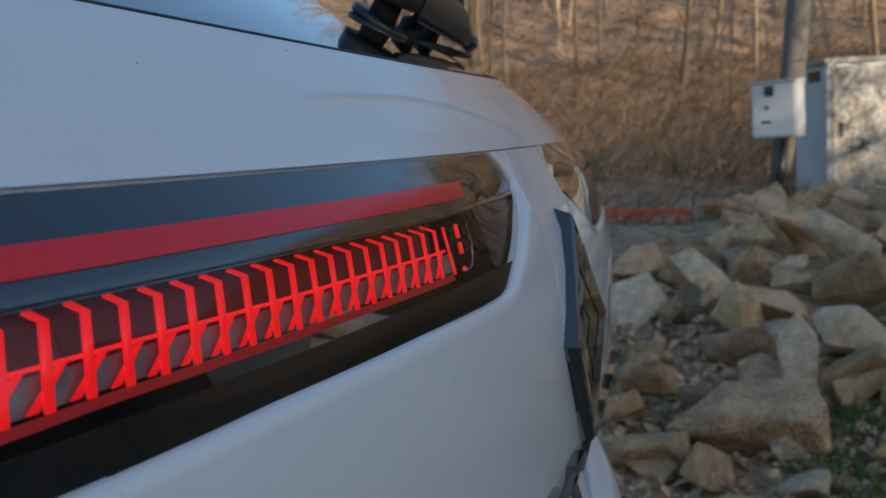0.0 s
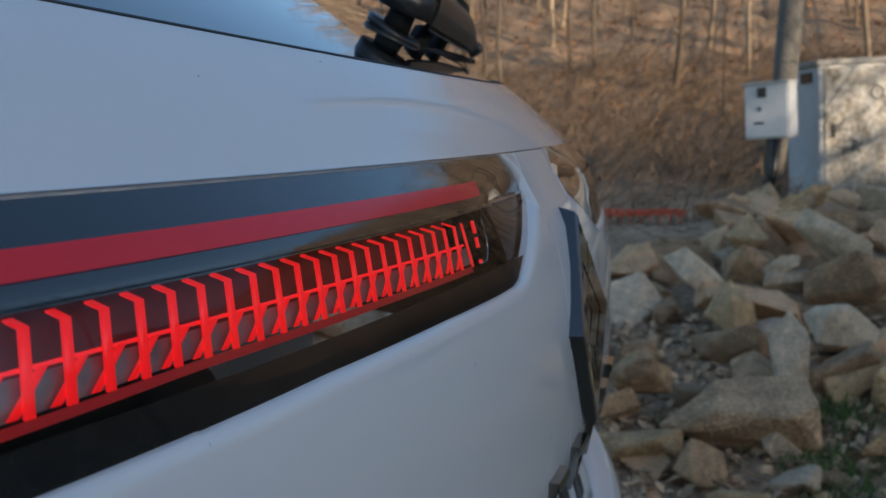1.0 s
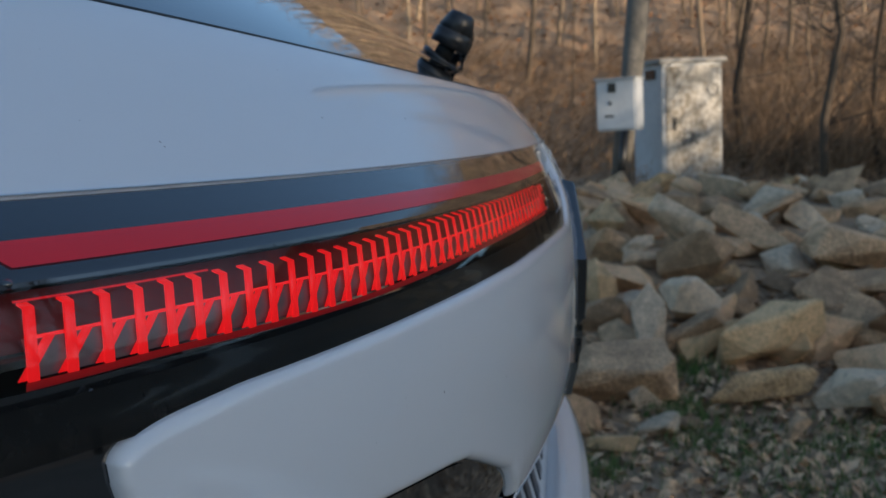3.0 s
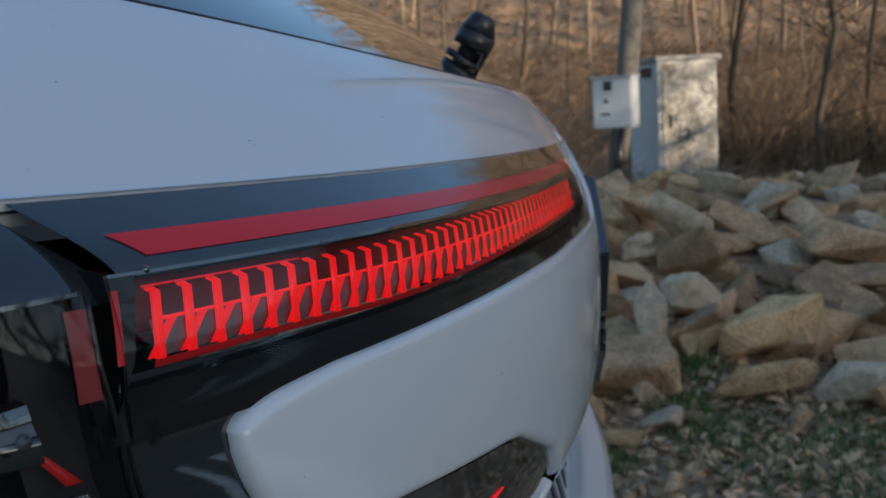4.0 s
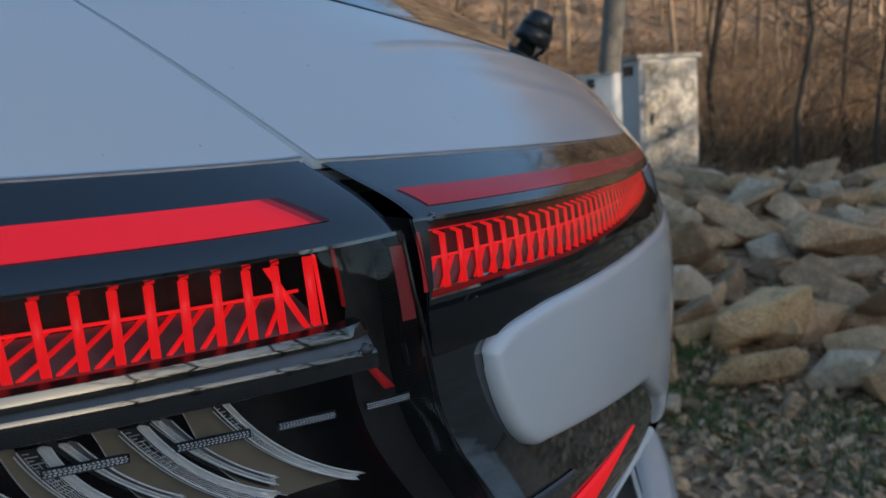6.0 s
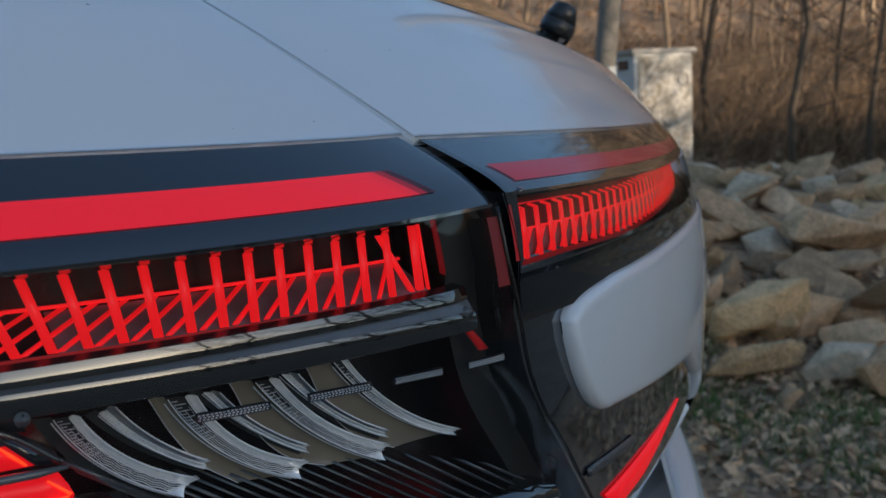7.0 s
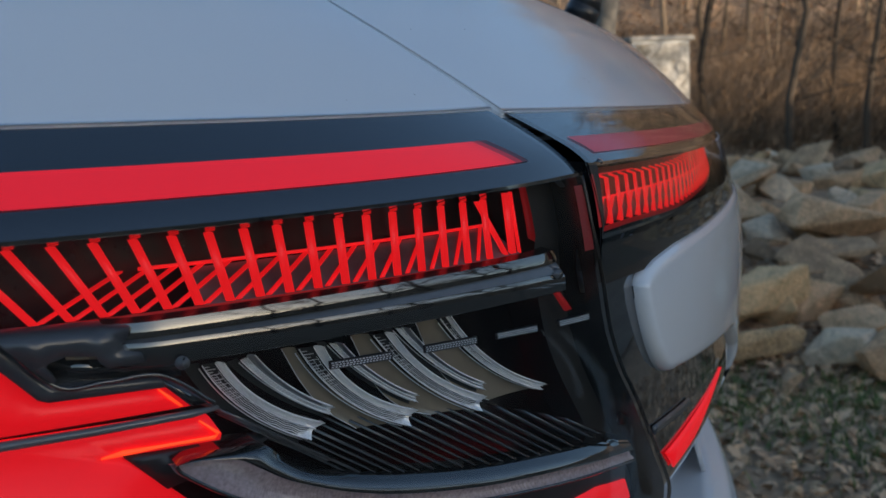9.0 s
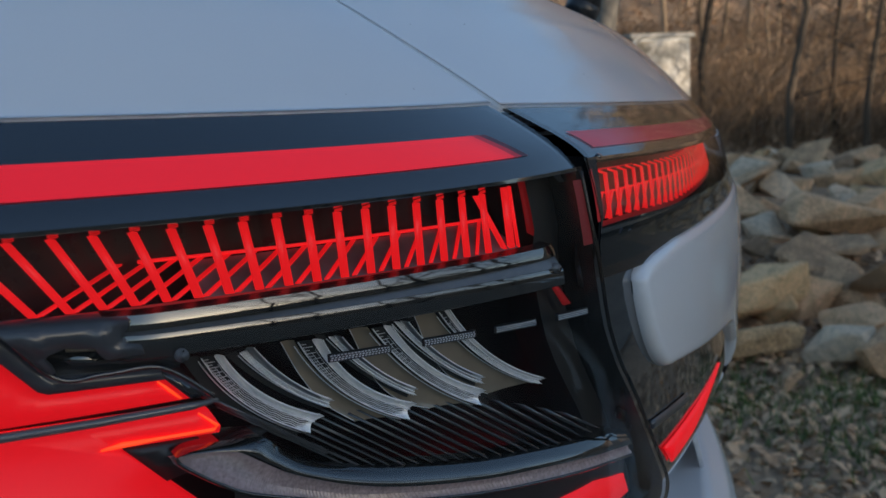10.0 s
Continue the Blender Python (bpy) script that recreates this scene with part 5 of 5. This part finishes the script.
def leaf(x, y, z, r):
    size, a, tilt = r.uniform(0.008, 0.030), r.uniform(0, 6.28), r.uniform(-0.7, 0.7)
    d, s = Vector((math.cos(a), math.sin(a), tilt)) * size, Vector((-math.sin(a), math.cos(a), r.uniform(-0.5, 0.5))) * size * 0.55
    p = Vector((x, y, z + 0.004 + abs(tilt) * size))
    return [p - d, p - s + Vector((0, 0, 0.004)), p + d, p + s + Vector((0, 0, 0.006))], [(0, 1, 2), (0, 2, 3)]


def pebble(x, y, z, r):
    size = r.uniform(0.008, 0.035)
    pts = [Vector((x, y, z)) + Vector((math.cos(k * 1.256) * size * r.uniform(0.7, 1.2), math.sin(k * 1.256) * size * r.uniform(0.7, 1.2), -0.003)) for k in range(5)]
    top = [p * 0.6 + Vector((x, y, z)) * 0.4 + Vector((0, 0, size * r.uniform(0.4, 0.9))) for p in pts]
    return pts + top, [(k, (k + 1) % 5, 5 + (k + 1) % 5, 5 + k) for k in range(5)] + [(5, 6, 7, 8, 9)]


def blade_of_grass(x, y, z, r):
    h, a = r.uniform(0.02, 0.07), r.uniform(0, 6.28)
    b = Vector((math.cos(a), math.sin(a), 0)) * 0.003
    lean = Vector((r.uniform(-1, 1), r.uniform(-1, 1), 0)) * h * 0.6
    p = Vector((x, y, z))
    return [p - b, p + b, p + lean + Vector((0, 0, h))], [(0, 1, 2)]


def twig(x, y, z, r):
    h, a = r.uniform(0.05, 0.22), r.uniform(0, 6.28)
    p = Vector((x, y, z + 0.01))
    q = p + Vector((math.cos(a) * h, math.sin(a) * h, r.uniform(0, 0.5) * h))
    return tube([p, q], [0.003, 0.0015], 3, False)


v, f = scatter(9500, 1.5, 4.2, -2.2, 0.9, leaf, 21)
tagged(mesh("fallen_leaves", v, f, LITTER), "dry brown and grey fallen leaves", "leaf litter", kind="stuff")
v, f = scatter(1200, 1.5, 4.0, -2.0, 0.8, pebble, 22)
tagged(mesh("gravel", v, f, STONE), "small broken stones between the leaves", "gravel", kind="stuff")
tufts = []
rng = random.Random(23)
for cx, cy, rad, n in ((2.75, -0.62, 0.22, 420), (2.95, -0.52, 0.12, 260), (2.5, -0.75, 0.25, 260), (3.3, -0.62, 0.12, 300), (2.45, -0.2, 0.15, 300), (3.1, -0.12, 0.08, 150), (2.7, -1.1, 0.2, 420), (2.25, -1.0, 0.25, 380), (2.6, -1.5, 0.25, 380)):
    for _ in range(n):
        x, y = rng.gauss(cx, rad * 0.6), rng.gauss(cy, rad * 0.6)
        tufts.append(blade_of_grass(x, y, ground_point(x, y)[2], rng))
v, f = merged(*tufts)
tagged(mesh("grass_tufts", v, f, GRASS), "short green grass tufts", "grass", kind="stuff")
v, f = scatter(900, 2.4, 6.5, -2.6, 1.2, twig, 24)
tagged(mesh("dry_twigs", v, f, TWIG), "dry twigs and weeds among the stones", "twigs", kind="stuff")


# ---- woods ----
def branch(p, d, length, radius, depth, r, out):
    pts, rad = [Vector(p)], [radius]
    n = 5
    for k in range(n):
        d = (d + Vector((r.uniform(-1, 1), r.uniform(-1, 1), r.uniform(-0.5, 0.7))) * 0.16).normalized()
        pts.append(pts[-1] + d * length / n)
        rad.append(radius * (1 - 0.75 * (k + 1) / n))
    out.append(tube(pts, rad, 6 if depth > 1 else 4, False))
    if depth:
        for k in range(4 if depth > 1 else 5):
            i = r.randrange(1, n + 1)
            side = Vector((r.uniform(-1, 1), r.uniform(-1, 1), r.uniform(-0.1, 0.8))).normalized()
            branch(pts[i], (d * 0.5 + side).normalized(), length * r.uniform(0.45, 0.7), rad[i] * 0.7 + 0.002, depth - 1, r, out)


def tree(x, y, height, radius, seed, lean=(0, 0), depth=3, label="bare dark-barked tree behind the rubble", bark=None, slim=0.45):
    r = random.Random(seed)
    base = thing("tree", label, "tree", "bare trees")
    base.location = (x, y, land(x, y) - 0.05)
    trunk, limbs = [], []
    pts = [Vector((lean[0] * t, lean[1] * t, height * t)) + Vector((r.uniform(-1, 1), r.uniform(-1, 1), 0)) * 0.02 * height * (t > 0) for t in steps(0, 1, 6)]
    v, f = tube(pts, [radius * (1 - 0.7 * t) for t in steps(0, 1, 6)], 10)
    mesh("trunk", v, f, bark or DARKBARK, base)
    for k in range(16):
        t = r.uniform(0.15, 1.0)
        p = pts[0].lerp(pts[-1], t)
        side = Vector((r.uniform(-1, 1), r.uniform(-1, 1), r.uniform(0.0, 0.7))).normalized()
        branch(p, side, height * r.uniform(0.25, 0.45), radius * slim * (1.1 - 0.7 * t), depth - 1, r, limbs)
    v, f = merged(*limbs)
    mesh("crown", v, f, bark or DARKBARK, base, "many thin leafless branches")


tree(7.9, -2.22, 4.2, 0.038, 31, (0.1, 0.05), slim=0.20)
tree(9.2, -3.3, 3.6, 0.04, 35, (0.1, -0.2), slim=0.2)
tree(11.2, -4.4, 5.0, 0.05, 32, (0.1, -0.3), slim=0.2)
tree(11.5, -2.2, 6.0, 0.05, 34, (0.2, 0.1), slim=0.2)
tree(10.3, -3.4, 4.0, 0.035, 36, (0.0, 0.2), slim=0.22)


def wood(n, seed, x0, x1, y0, y1, low, high, thick, mat, name, label):
    """Thin, slightly bent trunks with forked twigs."""
    r = random.Random(seed)
    shapes = []
    for _ in range(n):
        x, y = r.uniform(x0, x1), r.uniform(y0, y1)
        z, h, w = land(x, y), r.uniform(low, high), r.uniform(*thick)
        dx, dy = r.uniform(-0.10, 0.10) * h, r.gauss(0, 0.07) * h
        pts = [Vector((x + dx * t + r.uniform(-1, 1) * 0.02 * h, y + dy * t * t + r.uniform(-1, 1) * 0.02 * h, z - 0.2 + (h + 0.2) * t)) for t in steps(0, 1, 4)]
        shapes.append(tube(pts, [w, w * 0.85, w * 0.7, w * 0.5, w * 0.15], 5, False))
        for k in range(8):
            i = r.randrange(1, 5)
            p = pts[i].lerp(pts[i - 1], r.random())
            q = p + Vector((r.uniform(-1, 1), r.uniform(-1, 1), r.uniform(0.1, 1.0))) * h * r.uniform(0.08, 0.2)
            e = q + Vector((r.uniform(-1, 1), r.uniform(-1, 1), r.uniform(-0.3, 0.7))) * h * 0.10
            shapes.append(tube([p, q, e], [w * 0.3, w * 0.18, w * 0.05], 3, False))
    v, f = merged(*shapes)
    return tagged(mesh(name, v, f, mat), label, "trees", kind="stuff")


wood(1100, 41, 15, 53, -32, 16, 3.0, 5.5, (0.02, 0.055), BARK, "bare_wood", "bare brown tree trunks on the wooded slope")
# sunlight on these trunks is put into a paler bark colour
wood(260, 42, 17, 46, -26, 14, 3.0, 5.5, (0.02, 0.055), SUNBARK, "pale_trunks", "trunks on the wooded slope, paler in colour for sunlight")


def brush(n, seed, x0, x1, y0, y1, low, high, mat, lie=0.9):
    """Tangled twigs that lean every way."""
    r = random.Random(seed)
    shapes = []
    for _ in range(n):
        x, y = r.uniform(x0, x1), r.uniform(y0, y1)
        z, h = land(x, y), r.uniform(low, high) * (0.55 + 0.6 * noise.noise((x * 0.5, y * 0.5, seed)) ** 2 * 2)
        p = Vector((x, y, z - 0.05 + r.uniform(0, 0.4) * h))
        top = p + Vector((r.gauss(0, lie) * h, r.gauss(0, lie) * h, h * r.uniform(0.25, 0.9)))
        a = r.uniform(0, 3.14)
        w = Vector((math.cos(a), math.sin(a), 0.3)) * r.uniform(0.003, 0.008)
        mid = p.lerp(top, 0.5) + Vector((r.uniform(-1, 1), r.uniform(-1, 1), r.uniform(-0.3, 1))) * 0.16 * h
        shapes.append(([p - w, p + w, mid + w * 0.7, mid - w * 0.7, top], [(0, 1, 2, 3), (3, 2, 4)]))
        for k in range(4):
            b = mid.lerp(top if k % 2 else p, r.random())
            e = b + Vector((r.uniform(-1, 1), r.uniform(-1, 1), r.uniform(-0.4, 0.9))) * h * 0.4
            shapes.append(([b - w * 0.5, b + w * 0.5, e], [(0, 1, 2)]))
    v, f = merged(*shapes)
    return mesh("brushwood", v, f, mat)


tagged(brush(14000, 51, 10.2, 18, -9, 6, 0.4, 1.25, TWIG), "dense brown leafless brushwood below the wood", "brushwood", kind="stuff")
tagged(brush(5500, 54, 9.8, 13, -9, -2.0, 0.6, 2.6, TWIG, 0.5), "dark tangled thicket beside the kiosk", "thicket", kind="stuff")
# a hedge out of view, added to darken reflections and the low sky
tagged(brush(4000, 53, -14, 12, -22, -13, 1.2, 3.0, TWIG), "unseen leafless hedge, added to darken the car's reflections", "hedge", kind="stuff")
tagged(brush(2600, 52, 6.6, 9.6, -5, 2.5, 0.15, 0.5, TWIG), "dry brown weeds behind the rubble", "weeds", kind="stuff")
for x, y, h, seed in ((0.6, -10.5, 8.5, 71), (-1.8, -11.0, 9.0, 72), (8.5, -15.0, 8.0, 73), (-4.5, -10.5, 8.5, 74), (-0.2, -12.5, 9.5, 75), (-3.0, -13.0, 9.5, 76), (-6.5, -12.0, 9.0, 77)):
    tree(x, y, h, 0.09, seed, (0.2, 0.1), 3, "bare tree at the edge of the clearing")


def slope_leaf(x, y, z, r):
    size, a = r.uniform(0.025, 0.075), r.uniform(0, 6.28)
    d, s = Vector((math.cos(a), math.sin(a), r.uniform(-0.3, 0.8))) * size, Vector((-math.sin(a), math.cos(a), r.uniform(-0.3, 0.6))) * size * 0.6
    p = Vector((x, y, land(x, y) + 0.05))
    return [p - d, p - s, p + d, p + s], [(0, 1, 2, 3)]


v, f = scatter(26000, 11, 36, -18, 10, slope_leaf, 61)
tagged(mesh("slope_litter", v, f, SLOPE), "rust-brown leaf litter over the slope", "leaf litter", kind="stuff")
